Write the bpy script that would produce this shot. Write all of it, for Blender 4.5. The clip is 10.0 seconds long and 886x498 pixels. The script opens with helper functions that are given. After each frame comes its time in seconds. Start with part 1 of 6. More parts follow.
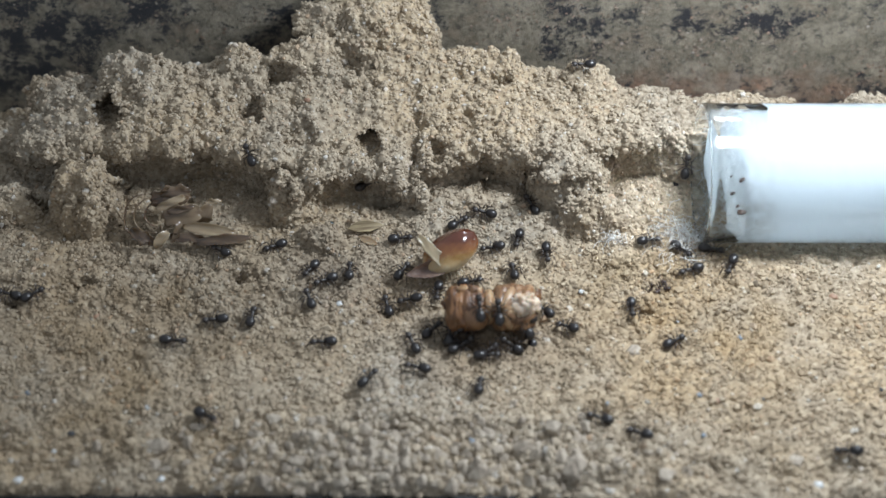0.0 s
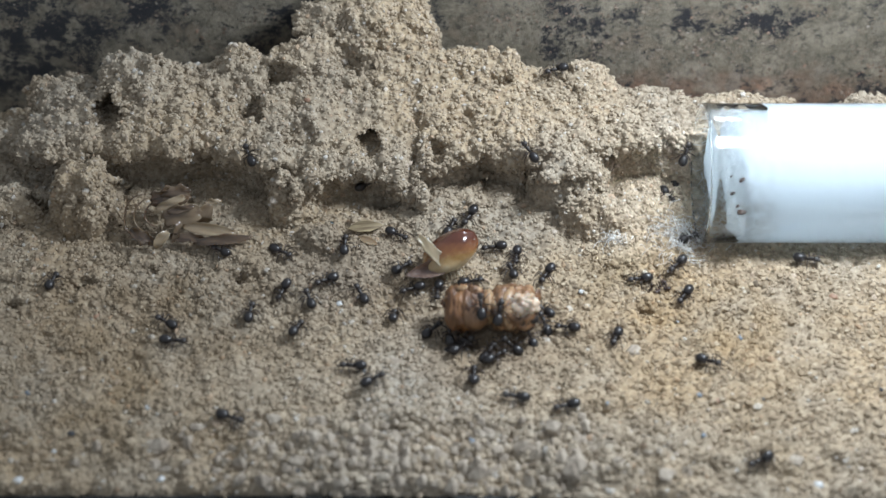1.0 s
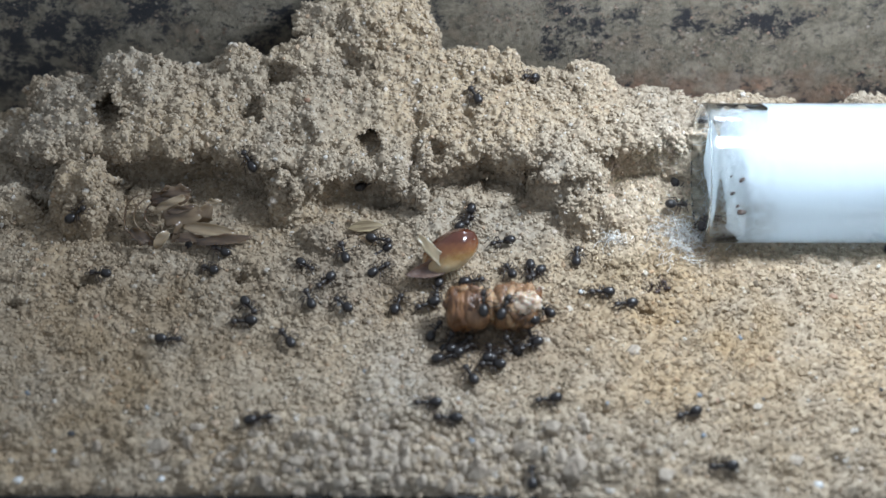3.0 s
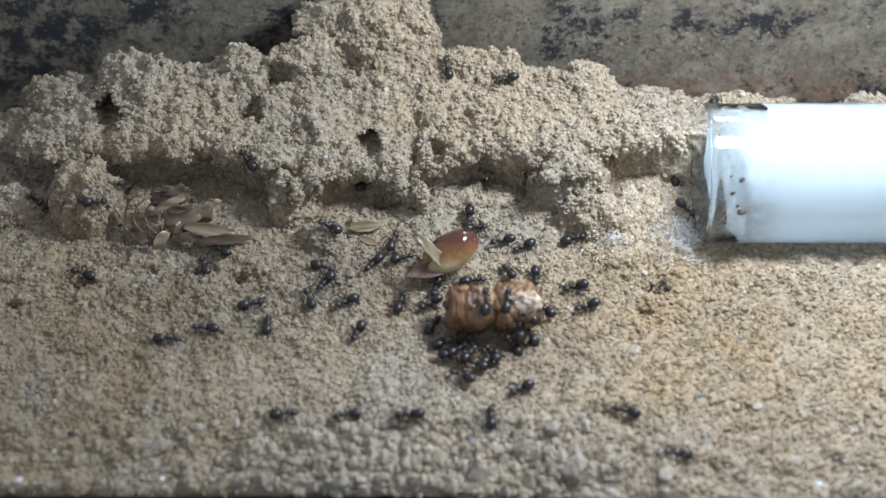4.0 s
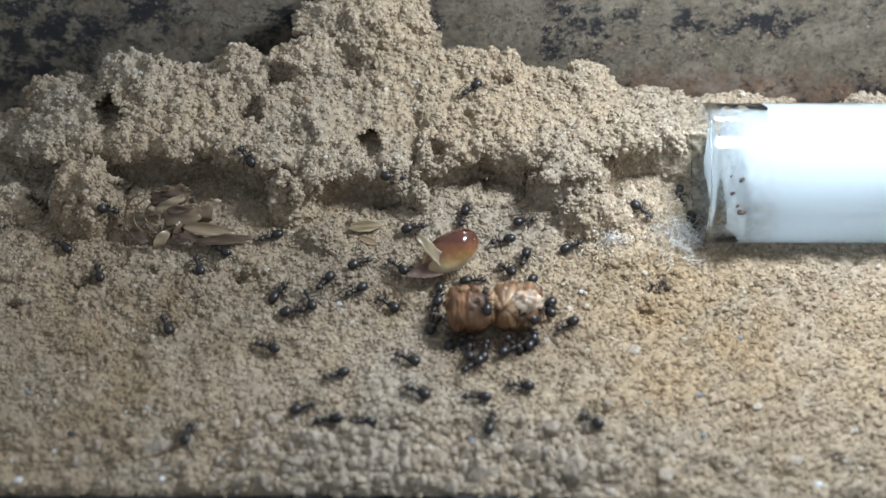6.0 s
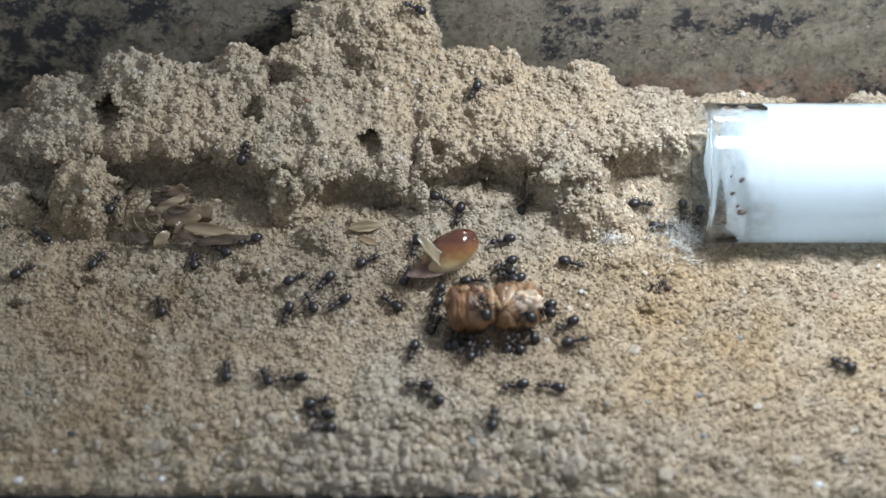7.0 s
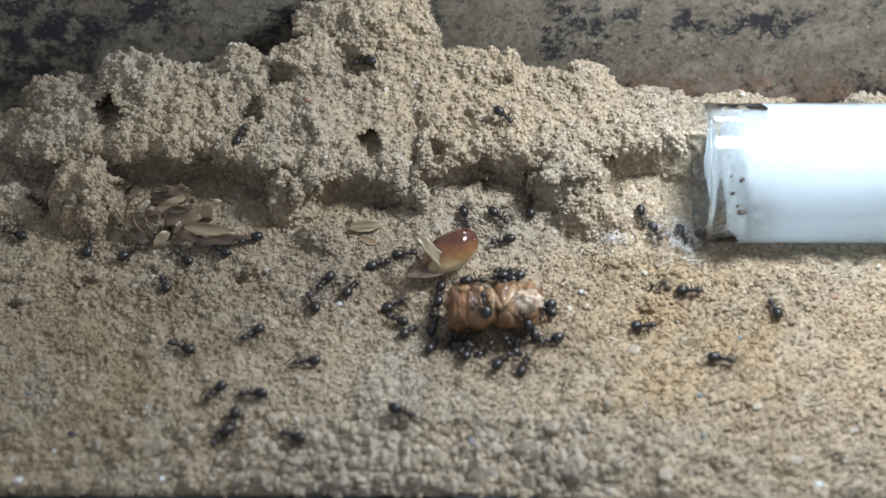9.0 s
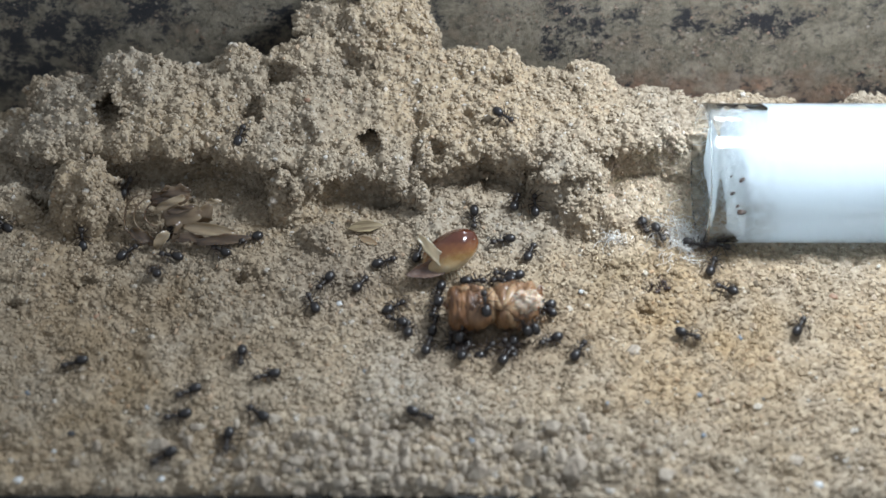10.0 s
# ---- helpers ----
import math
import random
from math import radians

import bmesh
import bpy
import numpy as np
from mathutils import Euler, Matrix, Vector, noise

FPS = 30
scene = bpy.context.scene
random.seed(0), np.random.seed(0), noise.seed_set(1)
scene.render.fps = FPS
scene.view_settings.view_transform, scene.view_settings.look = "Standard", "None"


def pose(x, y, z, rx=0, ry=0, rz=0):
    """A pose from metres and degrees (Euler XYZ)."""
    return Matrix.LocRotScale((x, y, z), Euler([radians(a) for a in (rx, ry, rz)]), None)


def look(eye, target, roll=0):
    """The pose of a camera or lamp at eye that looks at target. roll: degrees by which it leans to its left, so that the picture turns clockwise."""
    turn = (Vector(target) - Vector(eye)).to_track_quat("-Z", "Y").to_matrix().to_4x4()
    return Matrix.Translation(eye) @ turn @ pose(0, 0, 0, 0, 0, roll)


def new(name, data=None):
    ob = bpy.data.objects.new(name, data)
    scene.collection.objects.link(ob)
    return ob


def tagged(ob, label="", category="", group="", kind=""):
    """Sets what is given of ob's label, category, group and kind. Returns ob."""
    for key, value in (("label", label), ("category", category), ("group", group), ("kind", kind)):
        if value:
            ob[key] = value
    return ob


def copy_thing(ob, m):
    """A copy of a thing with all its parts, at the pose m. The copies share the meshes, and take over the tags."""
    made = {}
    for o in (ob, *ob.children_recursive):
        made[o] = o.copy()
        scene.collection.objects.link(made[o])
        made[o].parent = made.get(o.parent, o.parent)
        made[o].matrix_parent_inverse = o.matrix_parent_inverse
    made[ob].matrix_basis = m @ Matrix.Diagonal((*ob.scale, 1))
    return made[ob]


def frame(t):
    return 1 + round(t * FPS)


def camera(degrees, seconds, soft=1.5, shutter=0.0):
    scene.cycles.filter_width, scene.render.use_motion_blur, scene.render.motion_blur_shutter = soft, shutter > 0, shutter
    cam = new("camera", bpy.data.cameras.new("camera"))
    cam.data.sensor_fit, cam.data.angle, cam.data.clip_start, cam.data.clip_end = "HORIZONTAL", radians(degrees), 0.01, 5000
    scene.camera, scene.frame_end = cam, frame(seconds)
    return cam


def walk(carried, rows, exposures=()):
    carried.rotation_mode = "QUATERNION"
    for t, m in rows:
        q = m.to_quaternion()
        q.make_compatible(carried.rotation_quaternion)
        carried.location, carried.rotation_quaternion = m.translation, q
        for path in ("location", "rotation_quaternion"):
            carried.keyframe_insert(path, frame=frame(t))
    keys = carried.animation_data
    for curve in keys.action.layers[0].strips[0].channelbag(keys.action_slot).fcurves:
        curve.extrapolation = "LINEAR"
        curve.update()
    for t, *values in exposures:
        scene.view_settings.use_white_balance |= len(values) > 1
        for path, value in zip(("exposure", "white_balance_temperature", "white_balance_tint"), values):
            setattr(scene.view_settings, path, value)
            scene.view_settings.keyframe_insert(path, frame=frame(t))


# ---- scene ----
cam = camera(29.3, 10.0, soft=1.6, shutter=0.7)
EYE = (0.0, -0.14491, 0.13048)
walk(cam, [(0.0, look(EYE, (0, 0, 0))), (10.0, look(EYE, (0, 0, 0)))],
     exposures=[(0.0, 0.0, 6330, 10), (0.9, 0.0, 6280, 10), (1.6, 0.03, 6050, 10), (4.0, 0.03, 6050, 10), (4.6, 0.0, 6280, 10), (10.0, 0.0, 6330, 10)])
cam.data.dof.use_dof = True
cam.data.dof.focus_distance = 0.199
cam.data.dof.aperture_fstop = 24

MM = 0.001

# ---- light ----
world = bpy.data.worlds.new("room_light")
scene.world = world
world.use_nodes = True
world.node_tree.nodes["Background"].inputs["Color"].default_value = (0.82, 0.91, 1.0, 1)
world.node_tree.nodes["Background"].inputs["Strength"].default_value = 0.46


def disk_light(name, eye, target, size, watts, color):
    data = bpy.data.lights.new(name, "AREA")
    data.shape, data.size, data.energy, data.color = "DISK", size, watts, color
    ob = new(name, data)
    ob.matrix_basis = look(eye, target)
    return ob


disk_light("lamp_light", (0.056, 0.005, 0.075), (0.018, 0, 0), 0.022, 0.129, (0.86, 0.935, 1.0))
# Unseen fill lamp, added behind right to lift the left side.
disk_light("window_light", (0.13, 0.24, 0.20), (-0.02, 0, 0), 0.05, 0.19, (0.84, 0.92, 1.0))


# ---- materials ----
def material(name):
    m = bpy.data.materials.new(name)
    m.use_nodes = True
    nt = m.node_tree
    return m, nt, nt.nodes["Principled BSDF"]


def node(nt, kind, **values):
    n = nt.nodes.new(kind)
    for key, value in values.items():
        n.inputs[key].default_value = value
    return n


def ramp(nt, fac, *stops):
    r = nt.nodes.new("ShaderNodeValToRGB")
    while len(r.color_ramp.elements) < len(stops):
        r.color_ramp.elements.new(0.5)
    for e, (p, c) in zip(r.color_ramp.elements, stops):
        e.position, e.color = p, (*c, 1)
    nt.links.new(fac, r.inputs["Fac"])
    return r.outputs["Color"]


def mix(nt, fac, a, b, mode="MIX"):
    n = nt.nodes.new("ShaderNodeMix")
    n.data_type, n.blend_type = "RGBA", mode
    for socket, value in ((n.inputs[0], fac), (n.inputs[6], a), (n.inputs[7], b)):
        if isinstance(value, (int, float)):
            socket.default_value = value
        elif isinstance(value, tuple):
            socket.default_value = (*value, 1)
        else:
            nt.links.new(value, socket)
    return n.outputs[2]


def noise_at(nt, scale, detail=4, rough=0.55, stretch=None):
    """Noise in metres of the thing's own space."""
    co = nt.nodes.new("ShaderNodeTexCoord").outputs["Object"]
    if stretch:
        mp = nt.nodes.new("ShaderNodeMapping")
        mp.inputs["Scale"].default_value = stretch
        nt.links.new(co, mp.inputs["Vector"])
        co = mp.outputs["Vector"]
    n = node(nt, "ShaderNodeTexNoise", Scale=scale, Detail=detail, Roughness=rough)
    nt.links.new(co, n.inputs["Vector"])
    return n.outputs["Fac"]


def bump(nt, bsdf, height, strength, distance):
    b = node(nt, "ShaderNodeBump", Strength=strength, Distance=distance)
    nt.links.new(height, b.inputs["Height"])
    nt.links.new(b.outputs["Normal"], bsdf.inputs["Normal"])


def stain_or_shade(nt, loc, scale, grain):
    """A round patch fading out, broken up by noise; carries stains and painted shade."""
    where = nt.nodes.new("ShaderNodeMapping")
    where.inputs["Location"].default_value, where.inputs["Scale"].default_value = loc, scale
    nt.links.new(nt.nodes.new("ShaderNodeTexCoord").outputs["Object"], where.inputs["Vector"])
    disc = nt.nodes.new("ShaderNodeTexGradient")
    disc.gradient_type = "SPHERICAL"
    nt.links.new(where.outputs["Vector"], disc.inputs["Vector"])
    patchy = node(nt, "ShaderNodeMath")
    patchy.operation = "MULTIPLY"
    nt.links.new(disc.outputs["Fac"], patchy.inputs[0])
    nt.links.new(ramp(nt, noise_at(nt, grain, 4), (0.35, (0.3, 0.3, 0.3)), (0.6, (1, 1, 1))), patchy.inputs[1])
    return patchy.outputs[0]


def sand_material(name, per_grain):
    m, nt, bsdf = material(name)
    broad = noise_at(nt, 55, 3)
    fine = noise_at(nt, 1700, 3)
    base = ramp(nt, fine, (0.28, (0.235, 0.185, 0.135)), (0.5, (0.365, 0.302, 0.226)), (0.75, (0.485, 0.42, 0.328)))
    warm = ramp(nt, broad, (0.35, (0.86, 0.92, 1.0)), (0.62, (1.06, 0.98, 0.84)))
    col = mix(nt, 0.75, base, warm, "MULTIPLY")
    if per_grain:
        geo = nt.nodes.new("ShaderNodeNewGeometry")
        grain = ramp(nt, geo.outputs["Random Per Island"], (0.0, (0.09, 0.077, 0.063)), (0.02, (0.27, 0.218, 0.16)),
                     (0.30, (0.34, 0.277, 0.205)), (0.65, (0.41, 0.341, 0.256)), (0.93, (0.48, 0.41, 0.315)), (0.955, (0.46, 0.31, 0.20)), (0.985, (0.60, 0.58, 0.54)))
        col = mix(nt, 0.65, col, grain)
    # Brown and grey stains; the grub, heap and left-floor tints also paint shade in.
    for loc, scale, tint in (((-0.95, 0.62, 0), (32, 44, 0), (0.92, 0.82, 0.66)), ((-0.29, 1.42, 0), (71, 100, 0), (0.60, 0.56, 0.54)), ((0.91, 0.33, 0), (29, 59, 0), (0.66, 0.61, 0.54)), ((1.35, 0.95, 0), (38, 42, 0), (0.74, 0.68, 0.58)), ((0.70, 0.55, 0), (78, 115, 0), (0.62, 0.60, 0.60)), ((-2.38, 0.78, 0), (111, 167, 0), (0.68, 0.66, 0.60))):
        col = mix(nt, stain_or_shade(nt, loc, scale, 160), col, mix(nt, 1.0, col, tint, "MULTIPLY"))
    nt.links.new(col, bsdf.inputs["Base Color"])
    bsdf.inputs["Roughness"].default_value = 0.85
    bsdf.inputs["Specular IOR Level"].default_value = 0.18
    bump(nt, bsdf, noise_at(nt, 5200, 2), 0.5, 0.00006)
    return m


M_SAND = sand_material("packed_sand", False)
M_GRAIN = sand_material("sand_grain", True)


def simple(name, color, rough=0.5, second=None, scale=900, metal=0.0, coat=0.0, relief=0.0, stretch=None, sss=0.0, clear=0.0):
    m, nt, bsdf = material(name)
    second = second or tuple(c * 0.7 for c in color)
    fac = noise_at(nt, scale, 4, 0.6, stretch)
    nt.links.new(ramp(nt, fac, (0.35, second), (0.65, color)), bsdf.inputs["Base Color"])
    bsdf.inputs["Roughness"].default_value = rough
    bsdf.inputs["Metallic"].default_value = metal
    bsdf.inputs["Coat Weight"].default_value = coat
    bsdf.inputs["Transmission Weight"].default_value = clear
    if sss:
        bsdf.inputs["Subsurface Weight"].default_value = sss
        bsdf.inputs["Subsurface Radius"].default_value = (0.0012, 0.0007, 0.0004)
        bsdf.inputs["Subsurface Scale"].default_value = 1.0
    if relief:
        bump(nt, bsdf, fac, 0.6, relief)
    return m


M_ANT = simple("ant_cuticle", (0.024, 0.021, 0.021), 0.33, (0.012, 0.010, 0.010), 3000)
M_ANT_DULL = simple("ant_head_cuticle", (0.034, 0.027, 0.024), 0.42, (0.017, 0.013, 0.011), 4000)
M_LEG = simple("ant_leg", (0.035, 0.020, 0.014), 0.35, (0.014, 0.010, 0.008), 3000)
M_RIM = simple("black_rim", (0.012, 0.012, 0.013), 0.45, (0.006, 0.006, 0.006), 400)
M_TRAY = simple("tray_plastic", (0.05, 0.05, 0.052), 0.5, (0.03, 0.03, 0.032), 200)


def cotton_material():
    """White wool that lets light through, dirty round its open end."""
    m, nt, bsdf = material("cotton_wool")
    fluff = noise_at(nt, 500, 5, 0.65)
    col = ramp(nt, fluff, (0.35, (0.66, 0.715, 0.76)), (0.65, (0.74, 0.80, 0.85)))
    dirt = ramp(nt, stain_or_shade(nt, (-0.35, 0.95, 0.25), (150, 140, 115), 900), (0.03, (0, 0, 0)), (0.5, (0.45, 0.45, 0.45)))
    col = mix(nt, dirt, col, (0.34, 0.32, 0.29))
    # Underside shade painted in as a grey-brown strip, where less light arrives.
    col = mix(nt, stain_or_shade(nt, (-0.6, 1.25, 1.65), (45, 230, 300), 500), col, (0.36, 0.335, 0.29))
    depth = nt.nodes.new("ShaderNodeSeparateXYZ")
    nt.links.new(nt.nodes.new("ShaderNodeTexCoord").outputs["Object"], depth.inputs[0])
    near_mouth = node(nt, "ShaderNodeMapRange")
    near_mouth.inputs["From Min"].default_value, near_mouth.inputs["From Max"].default_value = 0.0046, 0.0010
    near_mouth.inputs["To Max"].default_value = 0.5
    nt.links.new(depth.outputs["X"], near_mouth.inputs["Value"])
    dirt = mix(nt, near_mouth.outputs[0], dirt, (0.85, 0.85, 0.85))
    col = mix(nt, near_mouth.outputs[0], col, (0.46, 0.45, 0.42))
    nt.links.new(col, bsdf.inputs["Base Color"])
    bsdf.inputs["Roughness"].default_value = 0.95
    bump(nt, bsdf, fluff, 0.6, 0.0004)
    through_light = nt.nodes.new("ShaderNodeBsdfTranslucent")
    nt.links.new(mix(nt, dirt, (0.90, 0.955, 0.99), (0.34, 0.33, 0.31)), through_light.inputs["Color"])
    both = node(nt, "ShaderNodeMixShader", Fac=0.82)
    nt.links.new(bsdf.outputs[0], both.inputs[1])
    nt.links.new(through_light.outputs[0], both.inputs[2])
    nt.links.new(both.outputs[0], nt.nodes["Material Output"].inputs["Surface"])
    return m


M_COTTON = cotton_material()
M_WISP = simple("white_fibre", (0.74, 0.73, 0.71), 0.8, (0.60, 0.59, 0.57), 800)


def shell_material():
    """Dark brown above, amber on the flanks, cream where the shell ends."""
    m, nt, bsdf = material("amber_shell")
    co = nt.nodes.new("ShaderNodeTexCoord").outputs["Object"]
    xyz = nt.nodes.new("ShaderNodeSeparateXYZ")
    nt.links.new(co, xyz.inputs[0])
    back = node(nt, "ShaderNodeMath")
    back.operation = "MULTIPLY_ADD"
    nt.links.new(xyz.outputs["Y"], back.inputs[0])
    back.inputs[1].default_value = 0.75
    nt.links.new(xyz.outputs["Z"], back.inputs[2])
    h = node(nt, "ShaderNodeMath")
    h.operation = "MULTIPLY_ADD"
    nt.links.new(xyz.outputs["X"], h.inputs[0])
    h.inputs[1].default_value = 0.55
    nt.links.new(back.outputs[0], h.inputs[2])
    n = node(nt, "ShaderNodeMath")
    n.operation = "MULTIPLY_ADD"
    nt.links.new(noise_at(nt, 950, 6, 0.7), n.inputs[0])
    n.inputs[1].default_value = 0.0028
    nt.links.new(h.outputs[0], n.inputs[2])
    k = node(nt, "ShaderNodeMapRange")
    nt.links.new(n.outputs[0], k.inputs["Value"])
    k.inputs["From Min"].default_value, k.inputs["From Max"].default_value = 0.0003, 0.0074
    nt.links.new(ramp(nt, k.outputs[0], (0.20, (0.55, 0.44, 0.28)), (0.42, (0.42, 0.27, 0.115)), (0.58, (0.21, 0.085, 0.028)), (0.80, (0.085, 0.026, 0.014))), bsdf.inputs["Base Color"])
    bsdf.inputs["Roughness"].default_value = 0.18
    bsdf.inputs["Coat Weight"].default_value = 0.5
    bsdf.inputs["Subsurface Weight"].default_value = 0.25
    bsdf.inputs["Subsurface Radius"].default_value = (0.0012, 0.0007, 0.0004)
    bump(nt, bsdf, noise_at(nt, 1500, 4), 0.3, 0.0001)
    return m


M_SHELL = shell_material()
M_MEMBRANE = simple("cream_membrane", (0.62, 0.52, 0.37), 0.35, (0.40, 0.30, 0.18), 900, stretch=(0.2, 2, 2), sss=0.2, clear=0.4)
M_LOWER_SHELL = simple("mauve_shell", (0.27, 0.20, 0.165), 0.3, (0.10, 0.062, 0.05), 650, sss=0.15, relief=0.0002)
M_BODY = simple("brown_wrinkled_skin", (0.23, 0.112, 0.047), 0.32, (0.065, 0.028, 0.014), 700, coat=0.1, sss=0.15, relief=0.0003, stretch=(2.4, 0.5, 0.5))
M_BODY_PALE = simple("pale_brown_wrinkled_skin", (0.30, 0.172, 0.088), 0.32, (0.115, 0.055, 0.027), 700, coat=0.1, sss=0.15, relief=0.0003, stretch=(1.6, 0.6, 0.6))
M_FLESH = simple("pale_flesh", (0.47, 0.32, 0.19), 0.36, (0.24, 0.135, 0.068), 700, sss=0.3, relief=0.0002)
M_HUSK = simple("straw_husk", (0.215, 0.145, 0.09), 0.25, (0.065, 0.040, 0.027), 600, stretch=(0.3, 2, 2), sss=0.1, clear=0.35, coat=0.2)
M_WING = simple("translucent_husk", (0.33, 0.24, 0.145), 0.28, (0.155, 0.098, 0.058), 500, stretch=(0.25, 2, 2), clear=0.4, coat=0.2)
M_WING_PALE = simple("pale_translucent_husk", (0.48, 0.38, 0.25), 0.25, (0.29, 0.205, 0.125), 500, stretch=(0.2, 2, 2), sss=0.1, clear=0.3, coat=0.25)
M_SEED = simple("striped_husk", (0.42, 0.34, 0.20), 0.45, (0.13, 0.09, 0.05), 1500, stretch=(0.08, 1.5, 1.5))

M_GRAVEL = simple("pale_gravel", (0.43, 0.37, 0.295), 0.85, (0.24, 0.195, 0.15), 1100, relief=0.0002)
M_HUSK_PALE = simple("pale_husk", (0.50, 0.375, 0.24), 0.26, (0.25, 0.16, 0.09), 500, stretch=(0.25, 2, 2), sss=0.15, clear=0.25, coat=0.2)
M_FLESH_PALE = simple("white_flesh", (0.66, 0.57, 0.47), 0.35, (0.42, 0.29, 0.19), 900, sss=0.3, relief=0.0002)
M_DEBRIS = simple("insect_scraps", (0.055, 0.030, 0.020), 0.5, (0.02, 0.012, 0.009), 2000)
M_BLUE = simple("blue_beetle", (0.02, 0.06, 0.075), 0.35, (0.01, 0.025, 0.035), 2000, metal=0.4)
M_WHITE_STONE = simple("white_stone", (0.66, 0.67, 0.66), 0.4, (0.42, 0.42, 0.41), 1500, relief=0.0002)
M_BLUE_STONE = simple("grey_blue_stone", (0.20, 0.23, 0.27), 0.5, (0.12, 0.14, 0.16), 1500)
M_RED_STONE = simple("orange_stone", (0.36, 0.22, 0.14), 0.6, (0.24, 0.14, 0.09), 1500)
M_DARK_STONE = simple("dark_stone", (0.05, 0.05, 0.055), 0.5, (0.03, 0.03, 0.03), 1500)


def glass_material():
    m, nt, bsdf = material("clear_glass")
    bsdf.inputs["Base Color"].default_value = (0.97, 0.99, 0.985, 1)
    bsdf.inputs["Roughness"].default_value = 0.03
    bsdf.inputs["Transmission Weight"].default_value = 1.0
    bsdf.inputs["IOR"].default_value = 1.47
    return m


M_GLASS = glass_material()


def back_wall_material():
    """Olive dried film, black mould in clusters, a rusty band low down with pebble reflections painted as rounded pale
    and orange spots.
    """
    m, nt, bsdf = material("stained_back_wall")
    blotch = noise_at(nt, 210, 8, 0.7, (0.8, 1, 1.2))
    grit = noise_at(nt, 1500, 8, 0.85)
    mould = noise_at(nt, 400, 12, 0.88, (0.8, 1, 1.1))
    a = ramp(nt, grit, (0.38, (0.055, 0.051, 0.040)), (0.60, (0.36, 0.322, 0.25)))
    b = ramp(nt, blotch, (0.40, (0.20, 0.155, 0.110)), (0.47, (0.12, 0.105, 0.078)), (0.56, (0.24, 0.206, 0.152)), (0.66, (0.335, 0.292, 0.225)))
    col = mix(nt, 0.6, a, b)
    band = stain_or_shade(nt, (-1.0, 0, 0.35), (26, 0, 190), 260)
    col = mix(nt, ramp(nt, band, (0.1, (0, 0, 0)), (0.5, (0.7, 0.7, 0.7))), col, ramp(nt, blotch, (0.42, (0.28, 0.155, 0.105)), (0.56, (0.19, 0.125, 0.09)), (0.66, (0.36, 0.29, 0.235))))
    # Voronoi spots stand in for pebbles reflected in the wall.
    cells = node(nt, "ShaderNodeTexVoronoi", Scale=330.0, Randomness=1.0)
    nt.links.new(nt.nodes.new("ShaderNodeTexCoord").outputs["Object"], cells.inputs["Vector"])
    stone = node(nt, "ShaderNodeMath")
    stone.operation = "MULTIPLY"
    nt.links.new(ramp(nt, cells.outputs["Distance"], (0.26, (0.8, 0.8, 0.8)), (0.42, (0, 0, 0))), stone.inputs[0])
    nt.links.new(ramp(nt, band, (0.08, (0, 0, 0)), (0.35, (1, 1, 1))), stone.inputs[1])
    pick = nt.nodes.new("ShaderNodeSeparateXYZ")
    nt.links.new(cells.outputs["Color"], pick.inputs[0])
    col = mix(nt, stone.outputs[0], col, ramp(nt, pick.outputs[0], (0.2, (0.16, 0.135, 0.11)), (0.5, (0.36, 0.31, 0.26)), (0.7, (0.38, 0.215, 0.14)), (0.9, (0.42, 0.38, 0.33))))
    col = mix(nt, ramp(nt, noise_at(nt, 850, 8, 0.85), (0.54, (0, 0, 0)), (0.57, (0.75, 0.75, 0.75))), col, (0.062, 0.055, 0.047))
    pale = ramp(nt, noise_at(nt, 330, 6, 0.7), (0.52, (0, 0, 0)), (0.68, (0.5, 0.5, 0.5)))
    col = mix(nt, pale, col, (0.35, 0.31, 0.25))
    broad = noise_at(nt, 62, 3, 0.5, (0.7, 1, 1))
    for loc, scale in (((4.34, 0, -1.18), (91, 0, 143)), ((4.18, 0, -2.59), (111, 0, 250)), ((-4.4, 0, -1.8), (110, 0, 200)), ((-10.14, 0, -3.81), (333, 0, 400)), ((8.95, 0, -1.8), (167, 0, 167)), ((0.42, 0, -4.76), (250, 0, 500)), ((-3.2, 0, -1.9), (240, 0, 330))):
        broad = mix(nt, stain_or_shade(nt, loc, scale, 300), broad, (0.80, 0.80, 0.80))
    spots = ramp(nt, mix(nt, 0.64, broad, mould), (0.531, (0, 0, 0)), (0.540, (1, 1, 1)))
    col = mix(nt, spots, col, (0.024, 0.025, 0.030))
    nt.links.new(col, bsdf.inputs["Base Color"])
    bsdf.inputs["Roughness"].default_value = 0.5
    bump(nt, bsdf, grit, 0.5, 0.0006)
    return m


M_BACK = back_wall_material()


# ---- building help ----
def part(name, bm, mat, parent=None, label="", smooth=True):
    me = bpy.data.meshes.new(name)
    bm.to_mesh(me)
    bm.free()
    for p in me.polygons:
        p.use_smooth = smooth
    me.materials.append(mat)
    ob = new(name, me)
    ob.parent = parent
    if label:
        ob["label"] = label
    return ob


def empty(name, m, label, category, group=""):
    ob = new(name)
    ob.empty_display_size = 0.002
    ob.matrix_basis = m
    return tagged(ob, label, category, group)


def box(bm, x0, x1, y0, y1, z0, z1, bevel=0.0):
    r = bmesh.ops.create_cube(bm, size=1.0)
    for v in r["verts"]:
        v.co = Vector(((x0 + x1) / 2 + v.co.x * (x1 - x0), (y0 + y1) / 2 + v.co.y * (y1 - y0), (z0 + z1) / 2 + v.co.z * (z1 - z0)))
    if bevel:
        edges = {e for v in r["verts"] for e in v.link_edges}
        bmesh.ops.bevel(bm, geom=list(edges), offset=bevel, segments=2, affect="EDGES")


